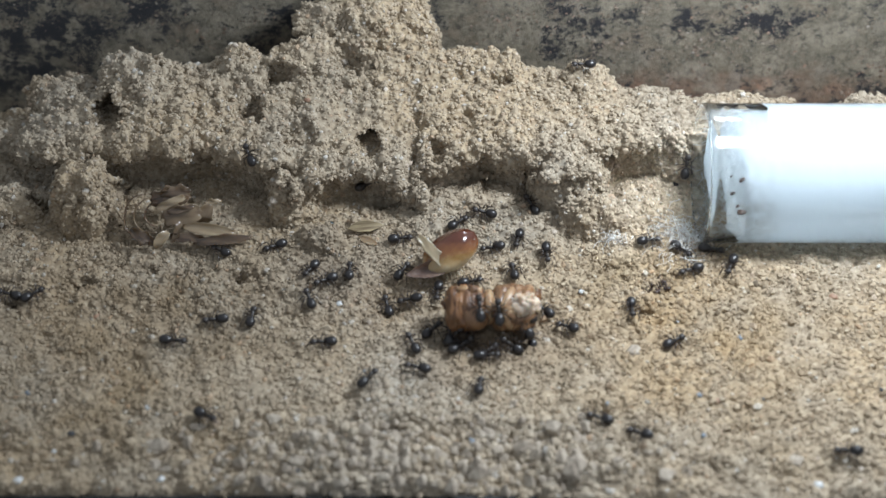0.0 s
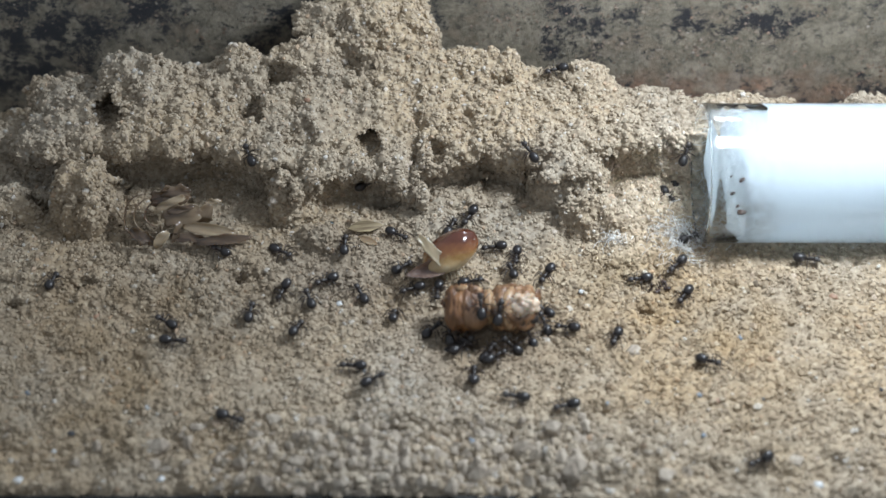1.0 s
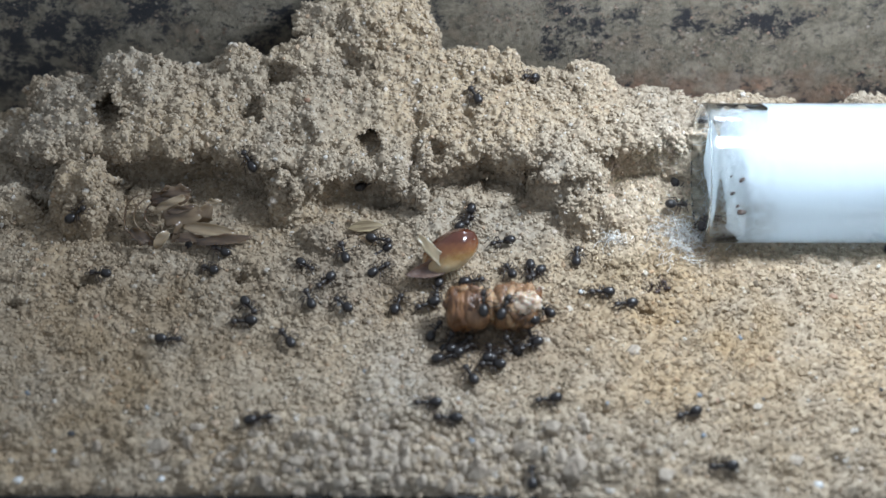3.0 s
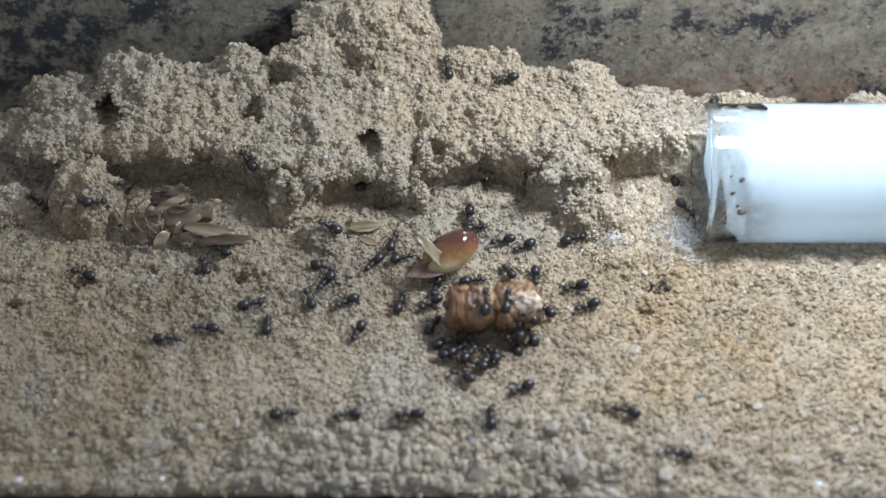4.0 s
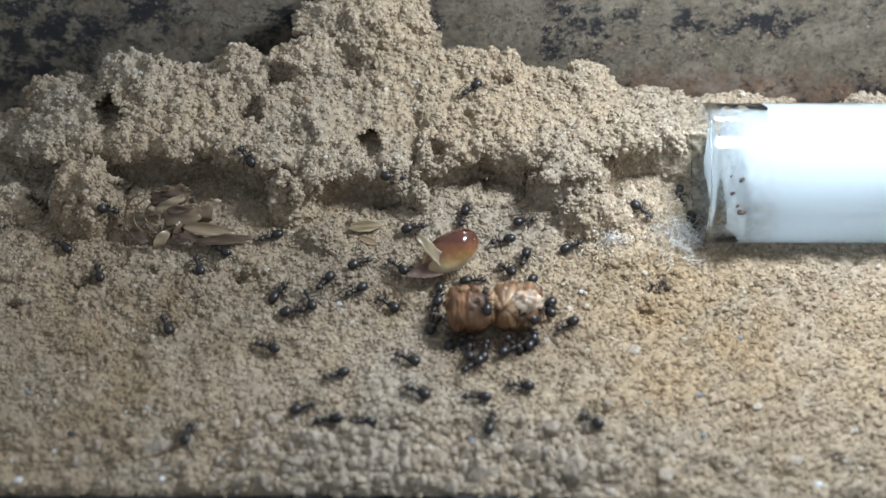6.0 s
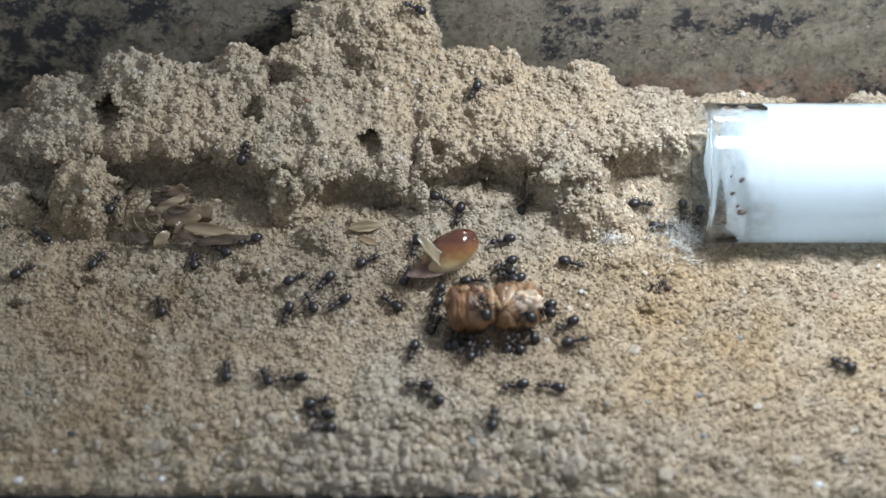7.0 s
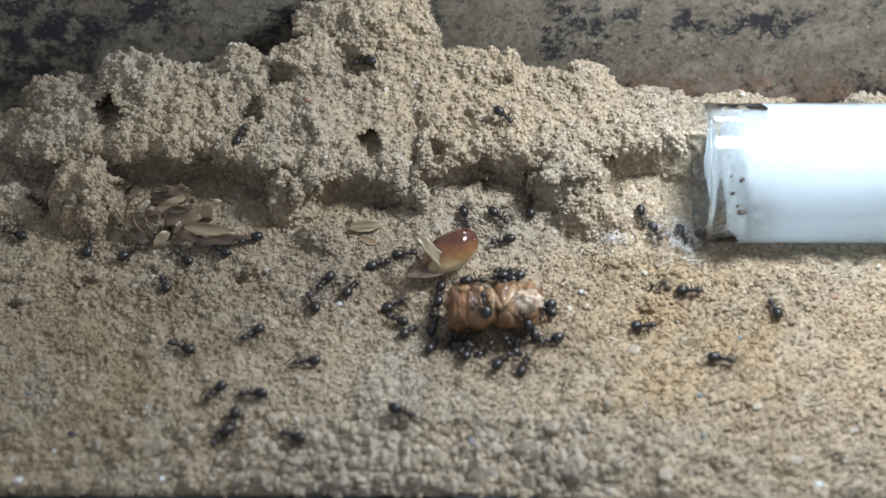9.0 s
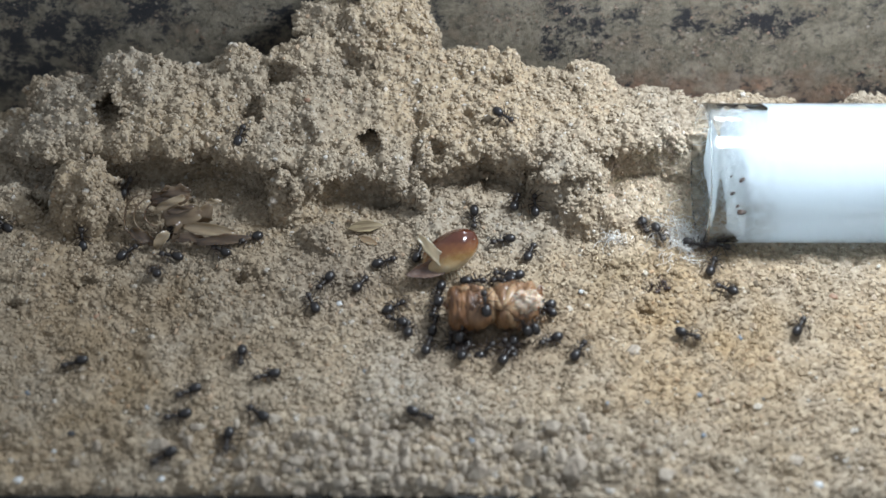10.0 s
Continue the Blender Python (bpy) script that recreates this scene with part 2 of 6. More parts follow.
def tube_along(bm, points, radii, sides=8):
    """A closed tapering rod through the points."""
    rings = []
    pts = [Vector(p) for p in points]
    for i, p in enumerate(pts):
        d = (pts[min(i + 1, len(pts) - 1)] - pts[max(i - 1, 0)]).normalized()
        u = d.cross(Vector((0.13, 0.21, 1))).normalized()
        w = d.cross(u)
        rings.append([bm.verts.new(p + radii[i] * (math.cos(a) * u + math.sin(a) * w)) for a in (2 * math.pi * k / sides for k in range(sides))])
    for a, b in zip(rings, rings[1:]):
        for k in range(sides):
            bm.faces.new((a[k], a[(k + 1) % sides], b[(k + 1) % sides], b[k]))
    bm.faces.new(rings[0][::-1])
    bm.faces.new(rings[-1])


def blob(bm, centre, size, u=14, v=9, shape=None):
    """An egg; shape(a, b) scales the radius by its angles."""
    r = bmesh.ops.create_uvsphere(bm, u_segments=u, v_segments=v, radius=1.0)
    for vert in r["verts"]:
        c = vert.co.copy()
        k = shape(c) if shape else 1.0
        vert.co = Vector((centre[0] + c.x * size[0] * k, centre[1] + c.y * size[1] * k, centre[2] + c.z * size[2] * k))


# ---- the sand: one sheet of ground with a dug mound ----
def lattice_noise(x, y, cell, seed):
    """Smooth value noise, -1 to 1, of the given cell size in mm."""
    table = np.random.RandomState(seed).uniform(-1, 1, (256, 256))
    u, v = x / cell + 700.3, y / cell + 700.7
    i, j = np.floor(u).astype(int), np.floor(v).astype(int)
    f, g = u - i, v - j
    f, g = f * f * (3 - 2 * f), g * g * (3 - 2 * g)
    a = table[i % 256, j % 256] * (1 - f) + table[(i + 1) % 256, j % 256] * f
    b = table[i % 256, (j + 1) % 256] * (1 - f) + table[(i + 1) % 256, (j + 1) % 256] * f
    return a * (1 - g) + b * g


def lattice_noise3(p, cell, seed):
    """The same in space, for points (..., 3) in mm."""
    table = np.random.RandomState(seed).uniform(-1, 1, (64, 64, 64))
    q = p / cell + 640.37
    i = np.floor(q).astype(int)
    f = q - i
    f = f * f * (3 - 2 * f)
    out = 0
    for a in (0, 1):
        for b in (0, 1):
            for c in (0, 1):
                w = (f[..., 0] if a else 1 - f[..., 0]) * (f[..., 1] if b else 1 - f[..., 1]) * (f[..., 2] if c else 1 - f[..., 2])
                out = out + w * table[(i[..., 0] + a) % 64, (i[..., 1] + b) % 64, (i[..., 2] + c) % 64]
    return out


def soft(v, lo, hi):
    v = np.clip((v - lo) / (hi - lo), 0, 1)
    return v * v * (3 - 2 * v)


RIDGE_Y = 23.0
RIDGE_X = [-61.2, -51.2, -49.7, -46.3, -42.4, -41.3, -37.4, -29.9, -24.3, -21.0, -17.6, -12.3, -5.6, -0.1, 3.8, 8.8, 10.9, 15.3, 16.9, 20.4, 21.7, 24.9, 31.2, 34.3, 38.0, 42.2, 45.2, 48.6, 51.0, 62.7]
RIDGE_Z = [0.4, 0.6, 6.8, 7.3, 6.1, 10.2, 10.9, 9.4, 12.0, 11.1, 12.8, 12.2, 11.7, 11.1, 10.6, 10.3, 7.9, 8.1, 9.6, 7.8, 5.3, 5.5, 4.1, 4.1, 4.4, 3.6, 2.0, 2.5, 4.2, 4.2]
LIP_X = [-60.7, -53.6, -49.3, -43.3, -40.1, -39.0, -35.0, -29.1, -25.2, -23.4, -21.8, -20.1, -18.5, -16.6, -15.2, -13.0, -10.5, -7.0, -4.5, -2.6, -1.7, 0.4, 5.0, 9.9, 14.2, 18.2, 24.1, 29.8, 60.4]
LIP_Y = [17.3, 16.6, 11.0, 9.8, 11.1, 10.5, 9.2, 8.8, 8.5, 7.3, 6.6, 5.9, 5.5, 4.2, 4.8, 6.2, 6.8, 6.2, 5.4, 4.3, 7.0, 7.2, 8.4, 7.5, 9.0, 9.6, 10.4, 10.3, 10.3]
LIP_Z = [3, 3.5, 5, 5.6, 7, 7.5, 8, 7.5, 7.2, 6.4, 6.0, 5.8, 5.6, 4.4, 5.6, 6.2, 6.4, 6.2, 5.2, 3.2, 6.6, 6.8, 7.8, 7, 7, 7, 7.2, 7, 7]
LIP_OVER = [0.5, 0.5, 2.0, 3.0, 1.2, 2.2, 4.6, 5.0, 4.8, 4.2, 3.8, 3.4, 2.8, 0.8, 2.6, 3.4, 3.6, 3.2, 2.4, 1.4, 2.6, 3.4, 4.2, 3.2, 1.5, 2.8, 3.8, 1.2, 1]
LUMPS = [(-17.9, 7.0, 2.6, 3.4, 5.6, 2.5), (-8.8, 30.5, 9.6, 11.0, 16.2, 4.5), (-13.6, 27.5, 4.3, 5.5, 15.4, 3.0), (-5.2, 27.5, 5.5, 7.0, 15.2, 3.2), (-16.6, 23.4, 3.0, 2.6, 13.0, 3), (-42.2, 6.3, 4.3, 3.3, 7.0, 3.2), (-49.8, 6.7, 3.6, 3.0, 3.0, 3.0), (-14.0, 1.6, 3.6, 2.6, 2.2, 2.0), (14.6, 8.8, 4.2, 3.0, 7.4, 3.0), (17.6, 4.4, 4.2, 3.0, 4.6, 2.4)]
PITS = [(-6.0, 8.2, 3.2, 1.0, 1.7), (-22.4, 17.2, 2.6, 2.0, 2.2), (-19.6, 20.2, 2.3, 1.7, 2.2), (-11.3, 21.5, 2.2, 1.6, 2.0), (-0.8, 11.6, 1.3, 1.1, 1.8), (18.2, 11.6, 1.3, 0.9, 1.4), (7.1, 20.2, 1.8, 1.0, 1.4), (-16.8, 12.3, 2.2, 1.5, 1.5), (-47.7, 7.8, 2.6, 1.8, 3), (18.2, 11.2, 1.2, 0.8, 0.8), (-40.6, -5.6, 1.6, 1.0, 2.0), (-48.0, -9.0, 1.4, 0.9, 2.0), (-33.4, -2.8, 1.1, 0.9, 2.0), (-27.8, -3.7, 1.4, 0.8, 1.8), (-22.6, -4.2, 2.4, 1.2, 1.6), (18.8, -2.8, 1.2, 0.8, 1.4), (22.0, -10.0, 1.3, 0.8, 1.0), (8.5, 7.4, 0.6, 0.5, 1.5)]
BURROWS = [(-39.9, 15.0, 8.0, 2.2, 6, 0.5), (-8.8, 9.4, 7.1, 1.7, 5, 0.4), (5.1, 9.6, 1.7, 0.8, 4, 0.4), (10.3, 9.6, 2.9, 0.9, 4, 0.2), (-37.9, 7.6, 2.7, 1.0, 4, 0.6), (19.6, 8.0, 5.0, 1.2, 3, 0.1)]
# bulges pushed out of the sheet: centre, radii, push
KNOBS = [(-16.2, 27.0, 13.6, 2.6, 3.0, 2.2, -2.0, 0, -0.2), (14.4, 6.8, 6.4, 4.2, 2.6, 1.6, -0.2, -1.5, -0.2), (-30.5, 8.0, 7.2, 5.0, 2.5, 1.5, 0, -0.9, 0.2), (-45.0, 10.5, 5.6, 4.4, 3.0, 1.6, 0.2, -1.0, 0), (-15.8, 21.0, 12.0, 2.6, 2.0, 1.6, -1.3, -0.4, 0.3),
         (-20.0, 15.8, 8.6, 2.0, 2.0, 1.6, -1.3, -0.3, 0.5), (6.2, 18.6, 10.2, 2.2, 1.6, 1.4, -0.7, -0.5, 0.5), (16.5, 18.6, 9.0, 2.4, 1.8, 1.4, -0.8, -0.4, 0.4), (-9.0, 7.6, 8.9, 3.0, 1.6, 1.2, 0.0, -0.5, 0.2), (-36.0, 19.0, 10.8, 2.2, 1.8, 1.6, -1.0, -0.5, 0.2), (-27.5, 18.6, 10.2, 2.0, 1.8, 1.6, -0.9, -0.5, 0.4)]
DENTS = [(4.1, 7.7, 5.4, 1.7), (24.7, 9.7, 5, 0.2), (-21.9, -4.9, 3, -0.8), (-5.9, -8.8, 3, -0.9), (24.1, -6.5, 1.5, -0.5), (-12.0, 1.1, 4.5, 0.3), (3.4, -14.6, 5, -0.6), (-30.3, 1.1, 6, -0.6), (6.9, -22.1, 14, -0.3), (29.2, -9.3, 8, 0.4), (-7.1, -30.8, 9, 0.7)]


def floor_height(x, y):
    z = 0.40 * lattice_noise(x, y, 9, 11) + 0.42 * lattice_noise(x, y, 3.0, 12) + 0.22 * lattice_noise(x, y, 1.4, 13)
    z = z + soft(-y, 24, 29) * (0.40 + 0.45 * np.exp(-((x + 5) / 18) ** 2)) * (lattice_noise(x, y, 1.9, 15) + 0.6 * lattice_noise(x, y, 1.1, 16) - 0.3)
    front = np.interp(x, (-60, 4, 20, 60), (-34.7, -35.2, -36.6, -36.8)) + 0.35 * lattice_noise(x, y, 2.0, 14)
    z = z - 3.0 * soft(front - y, -0.2, 1.1)
    z = z + 0.9 * np.exp(-((y + 5.2) / 3.6) ** 2) * soft(x, 29, 35)
    for cx, cy, r, d in DENTS:
        z = z + d * np.exp(-((x - cx) ** 2 + ((y - cy) * 1.2) ** 2) / (r * r))
    return z


def smooth_profile(xs, zs, top, width):
    """The ridge line cut off at a height and smoothed over a width in mm."""
    fine = np.arange(-90.0, 90.0, 0.5)
    z = np.minimum(np.interp(fine, xs, zs), top)
    k = np.exp(-0.5 * (np.arange(-3 * width, 3 * width + 0.1, 0.5) / width) ** 2)
    return fine, np.convolve(np.pad(z, len(k) // 2, mode="edge"), k / k.sum(), mode="valid")[:len(fine)]


MID_X, MID_Z = smooth_profile(RIDGE_X, RIDGE_Z, 11.1, 4.0)


def mound_parts(x, y):
    """Height of the ground, how far up its steep face a place is, and how far behind the lip."""
    wob = 0.7 * lattice_noise(x, y * 0.5, 3.4, 21) + 0.4 * lattice_noise(x, y * 0.6, 1.4, 22)
    xw = x + 1.0 * lattice_noise(x, y, 4.3, 25)
    lip_y = np.interp(xw, LIP_X, LIP_Y) + np.interp(xw, LIP_X, LIP_OVER) + wob
    lip_z = np.interp(xw, LIP_X, LIP_Z)
    top_z = np.interp(xw, RIDGE_X, RIDGE_Z)
    mid_z = np.interp(xw, MID_X, MID_Z)
    s = np.clip((y - lip_y) / np.maximum(RIDGE_Y - lip_y, 1.0), 0, 1)
    up = lip_z + (mid_z - lip_z) * s + (top_z - mid_z) * soft(s, 0.62, 0.98)
    up = up - 1.4 * np.maximum(y - RIDGE_Y - 0.6, 0)
    up = up + 0.5 * lattice_noise(x, y, 4.6, 31) + 0.3 * lattice_noise(x, y, 2.2, 32) + 0.25 * lattice_noise(x, y, 1.15, 33)
    base = floor_height(x, y) - np.minimum(1.3 * np.maximum(y - 24.5, 0) ** 0.8, 3.2)
    rise = np.clip((y - lip_y + 0.6) / 1.7, 0, 1)
    step = 1 - (1 - rise) ** 2.2
    z = base * (1 - step) + np.maximum(up, base) * step
    rough = 0.22 * lattice_noise(x, y, 2.6, 41) + 0.16 * lattice_noise(x, y, 1.2, 43)
    for cx, cy, rx, ry, h, k in LUMPS:
        d = np.sqrt(((x - cx) / rx) ** 2 + ((y - cy) / ry) ** 2) + (0.3 if h > 12 else 1.0) * rough
        d = np.maximum(d, 0)
        bump_z = h * (1 - np.clip(d, 0, 1) ** k) + 0.55 * lattice_noise(x, y, 1.9, 42)
        z = np.where(d < 1, np.maximum(z, bump_z), z)
    for cx, cy, rx, ry, depth in PITS:
        d = ((x - cx) / rx) ** 2 + ((y - cy) / ry) ** 2 + 1.5 * rough
        z = z - depth * soft(-d, -1.2, -0.6)
    return z, step, y - lip_y, lip_z


X0, X1, Y0, Y1 = -64.0, 64.0, -38.0, 31.0
STEP = 0.2
SHEET_ROWS = 470
GX = np.arange(X0, X1 + STEP / 2, STEP)
GY = np.arange(Y0, Y1 + STEP / 2, STEP)
XX, YY = np.meshgrid(GX, GY)
TUBE_Y, TUBE_Z, TUBE_R = 5.2, 7.0, 8.0


def bedded(x, y):
    """The mound with the tube's bed pressed into it."""
    z, face, behind, _ = mound_parts(x, y)
    bed = TUBE_Z - np.sqrt(np.maximum(TUBE_R ** 2 - (y - TUBE_Y) ** 2, 0)) - 0.25
    cut = soft(x - 28.9 - 0.45 * lattice_noise(y, z, 1.1, 71), -0.7, 0.4) * (np.abs(y - TUBE_Y) < TUBE_R)
    return z * (1 - cut) + np.minimum(z, bed) * cut, face, behind


GROUND = bedded(XX, YY)[0]
RELIEF = GROUND


def bent_sheet():
    """The ground's points in mm, its lips leaning out over the hollows below them,
    evenly spaced up and down the steep faces."""
    px, py = np.meshgrid(GX, np.arange(Y0, Y1 + 0.02, 0.05))
    relief, face, behind = bedded(px, py)
    gy, gx = np.gradient(relief, 0.05, STEP)
    steep = np.clip(np.hypot(gx, gy) - 0.9, 0, 2.5)
    nl = np.sqrt(gx ** 2 + gy ** 2 + 1)
    swell = steep * 0.08
    lean = np.interp(px, LIP_X, LIP_OVER) * soft(face, 0.25, 0.95) * np.exp(-np.maximum(behind, 0) / 3.5)
    lean = lean * (0.95 + 0.3 * lattice_noise(px, py, 3.0, 62))
    lean = np.where(np.abs(py - TUBE_Y) < TUBE_R + 3, lean * (1 - soft(px, 24.5, 27.5)), lean)
    fine = np.stack([px - gx / nl * swell, py - gy / nl * swell - lean, relief], -1)
    run = np.linalg.norm(np.diff(fine, axis=0), axis=-1)
    kernel = np.ones(9) / 9
    run = np.apply_along_axis(lambda r: np.convolve(np.pad(r, 4, mode="edge"), kernel, mode="valid"), 1, run)
    run = np.vstack([np.zeros((1, len(GX))), np.cumsum(run, axis=0)])
    sheet = np.empty((SHEET_ROWS, len(GX), 3))
    for k in range(len(GX)):
        at = np.linspace(0, run[-1, k], SHEET_ROWS)
        for axis in range(3):
            sheet[:, k, axis] = np.interp(at, run[:, k], fine[:, k, axis])
    for cx, cy, cz, rx, ry, rz, dx, dy, dz in KNOBS:
        d = np.sqrt((((sheet - (cx, cy, cz)) / (rx, ry, rz)) ** 2).sum(-1)) + 0.25 * lattice_noise3(sheet, 1.6, 66)
        sheet = sheet + soft(-d, -1.15, -0.45)[..., None] * np.array((dx, dy, dz))
    low = sheet.copy()
    n = np.cross(np.gradient(sheet, axis=1), np.gradient(sheet, axis=0))
    n /= np.linalg.norm(n, axis=-1)[..., None]
    mound = soft(low[..., 2], 1.2, 3.5)
    rugged = 0.50 + 0.40 * soft(low[..., 1], -17, -5) + 0.75 * mound
    rugged = rugged * (1 - 0.55 * np.exp(-(((low[..., 0] + 12.5) / 5.5) ** 2 + ((low[..., 1] - 13.5) / 3.6) ** 2)))
    crumbs = 0.28 * lattice_noise3(sheet, 1.25, 51) + 0.28 * lattice_noise3(sheet, 0.68, 52) + 0.18 * lattice_noise3(sheet, 0.4, 53)
    clods = 0.26 * lattice_noise3(sheet, 2.9, 54)
    sheet = sheet + n * (rugged * crumbs + mound * clods)[..., None]
    for cx, cy, cz, r, depth, slope in BURROWS:
        off = sheet - np.array((cx, cy, cz))
        into = np.array((0.0, math.cos(slope), -math.sin(slope)))
        along = off @ into
        d = np.sqrt(np.maximum((off ** 2).sum(-1) - along ** 2, 0)) / r + 0.25 * lattice_noise(low[..., 0], low[..., 1] + low[..., 2], 0.9, 64)
        push = depth * soft(-d, -1.0, -0.65) * (np.abs(along) < 4)
        sheet = sheet + push[..., None] * into
    return sheet


SHEET = bent_sheet()


def upper_side():
    """The highest point of the bent sheet over each cell of the grid."""
    top = GROUND - 0.3
    i = np.clip(np.round((SHEET[..., 0] - X0) / STEP).astype(int), 0, len(GX) - 1)
    j = np.clip(np.round((SHEET[..., 1] - Y0) / STEP).astype(int), 0, len(GY) - 1)
    np.maximum.at(top, (j.ravel(), i.ravel()), SHEET[..., 2].ravel())
    return top


TOP = upper_side()


def ground_z(x, y, grid=None):
    """Height in mm of the ground at x, y in mm."""
    g = TOP if grid is None else grid
    u = min(max((x - X0) / STEP, 0), len(GX) - 1.001)
    v = min(max((y - Y0) / STEP, 0), len(GY) - 1.001)
    i, j = int(u), int(v)
    f, h = u - i, v - j
    return float((g[j, i] * (1 - f) + g[j, i + 1] * f) * (1 - h) + (g[j + 1, i] * (1 - f) + g[j + 1, i + 1] * f) * h)


def mesh_from_arrays(name, verts, faces, mat, smooth):
    me = bpy.data.meshes.new(name)
    n = faces.shape[1]
    me.vertices.add(len(verts))
    me.vertices.foreach_set("co", verts.astype(np.float32).ravel())
    me.loops.add(faces.size)
    me.loops.foreach_set("vertex_index", faces.astype(np.int32).ravel())
    me.polygons.add(len(faces))
    me.polygons.foreach_set("loop_start", np.arange(0, faces.size, n, dtype=np.int32))
    me.polygons.foreach_set("use_smooth", np.full(len(faces), smooth))
    me.update(calc_edges=True)
    me.materials.append(mat)
    return new(name, me)


def build_ground():
    ny, nx = SHEET.shape[:2]
    i = np.arange(ny - 1)[:, None] * nx + np.arange(nx - 1)[None, :]
    quads = np.stack([i, i + 1, i + nx + 1, i + nx], -1).reshape(-1, 4)
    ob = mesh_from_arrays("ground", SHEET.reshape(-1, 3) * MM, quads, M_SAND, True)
    return tagged(ob, "tan packed sand dug into a crumbly mound with burrows", "sand", kind="structure")


ICO = np.array([(0, 0, 1), (0.894, 0, 0.447), (0.276, 0.851, 0.447), (-0.724, 0.526, 0.447), (-0.724, -0.526, 0.447), (0.276, -0.851, 0.447),
                (0.724, 0.526, -0.447), (-0.276, 0.851, -0.447), (-0.894, 0, -0.447), (-0.276, -0.851, -0.447), (0.724, -0.526, -0.447), (0, 0, -1)])


def ico_faces():
    f = []
    for k in range(5):
        n = (k + 1) % 5
        f += [(0, 1 + k, 1 + n), (1 + k, 6 + k, 1 + n), (1 + n, 6 + k, 6 + n), (6 + k, 11, 6 + n)]
    return np.array(f)


def build_grains(count):
    """Loose grains lying all over the sheet, thicker where it is steep."""
    rng = np.random.RandomState(77)
    du = SHEET[:-1, 1:] - SHEET[:-1, :-1]
    dv = SHEET[1:, :-1] - SHEET[:-1, :-1]
    cross = np.cross(du, dv).reshape(-1, 3)
    area = np.linalg.norm(cross, axis=1)
    w = np.minimum(area, 60 * STEP * STEP) * (np.abs(SHEET[:-1, :-1, 0].ravel()) < 56)
    pick = rng.choice(w.size, count, p=w / w.sum())
    c = SHEET[:-1, :-1].reshape(-1, 3)[pick] + rng.uniform(0, 1, (count, 1)) * du.reshape(-1, 3)[pick] + rng.uniform(0, 1, (count, 1)) * dv.reshape(-1, 3)[pick]
    x, y = c[:, 0], c[:, 1]
    n = cross[pick] / area[pick][:, None]
    size = np.exp(rng.normal(-1.62, 0.30, count))
    near = np.exp(-(((x - 0) / 22) ** 2 + ((y + 31) / 6) ** 2))
    size *= 1 - 0.25 * np.exp(-(((x + 12.5) / 6) ** 2 + ((y - 13.5) / 4) ** 2))
    size *= 1 + 1.1 * near * (rng.uniform(0, 1, count) < 0.35)
    size = np.clip(size, 0.09, 0.6)
    clump = lattice_noise3(c, 1.0, 79) + 0.6 * lattice_noise3(c, 0.5, 80)
    out = n * (size * rng.uniform(-0.5, 0.32, count) + 0.10 * np.clip(clump, -0.5, 1.1))[:, None]
    c = c + out
    hide = (x > 29.2) & (np.hypot(y - TUBE_Y, c[:, 2] - TUBE_Z) < TUBE_R + 0.2)
    c, size = c[~hide], size[~hide]
    m = len(c)
    shape = ICO[None] * rng.uniform(0.6, 1.3, (m, 12, 1)) * rng.uniform(0.7, 1.3, (m, 1, 3))
    ang = rng.uniform(0, 6.283, m)
    ca, sa = np.cos(ang)[:, None], np.sin(ang)[:, None]
    v = np.stack([shape[..., 0] * ca - shape[..., 1] * sa, shape[..., 0] * sa + shape[..., 1] * ca, shape[..., 2]], -1)
    v = v * size[:, None, None] + c[:, None, :]
    f = ico_faces()[None] + 12 * np.arange(m)[:, None, None]
    return v.reshape(-1, 3) * MM, f.reshape(-1, 3)


def build_gravel(count):
    """Coarse pale crumbs along the front of the tray."""
    rng = np.random.RandomState(78)
    x, y = rng.normal(-4, 13, count), np.clip(rng.normal(-31.5, 2.6, count), -35.2, -24)
    size = np.clip(np.exp(rng.normal(-0.66, 0.40, count)), 0.22, 1.2)
    z = np.array([ground_z(a, b, RELIEF) for a, b in zip(x, y)]) + size * rng.uniform(-0.35, 0.25, count)
    shape = ICO[None] * rng.uniform(0.62, 1.3, (count, 12, 1)) * rng.uniform(0.7, 1.25, (count, 1, 3))
    v = shape * size[:, None, None] + np.stack([x, y, z], -1)[:, None, :]
    f = ico_faces()[None] + 12 * np.arange(count)[:, None, None]
    ob = mesh_from_arrays("coarse_gravel", v.reshape(-1, 3) * MM, f.reshape(-1, 3), M_GRAVEL, False)
    return tagged(ob, "coarse pale grey crumbs at the front of the sand", "gravel", kind="stuff")


def lay_grains(count):
    v, f = build_grains(count)
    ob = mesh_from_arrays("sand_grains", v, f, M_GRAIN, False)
    return tagged(ob, "loose tan and grey sand grains covering the ground", "sand", kind="stuff")


build_ground()
lay_grains(105000)
build_gravel(430)


# ---- the tray round the sand ----
WALL_LEAN = 0.09


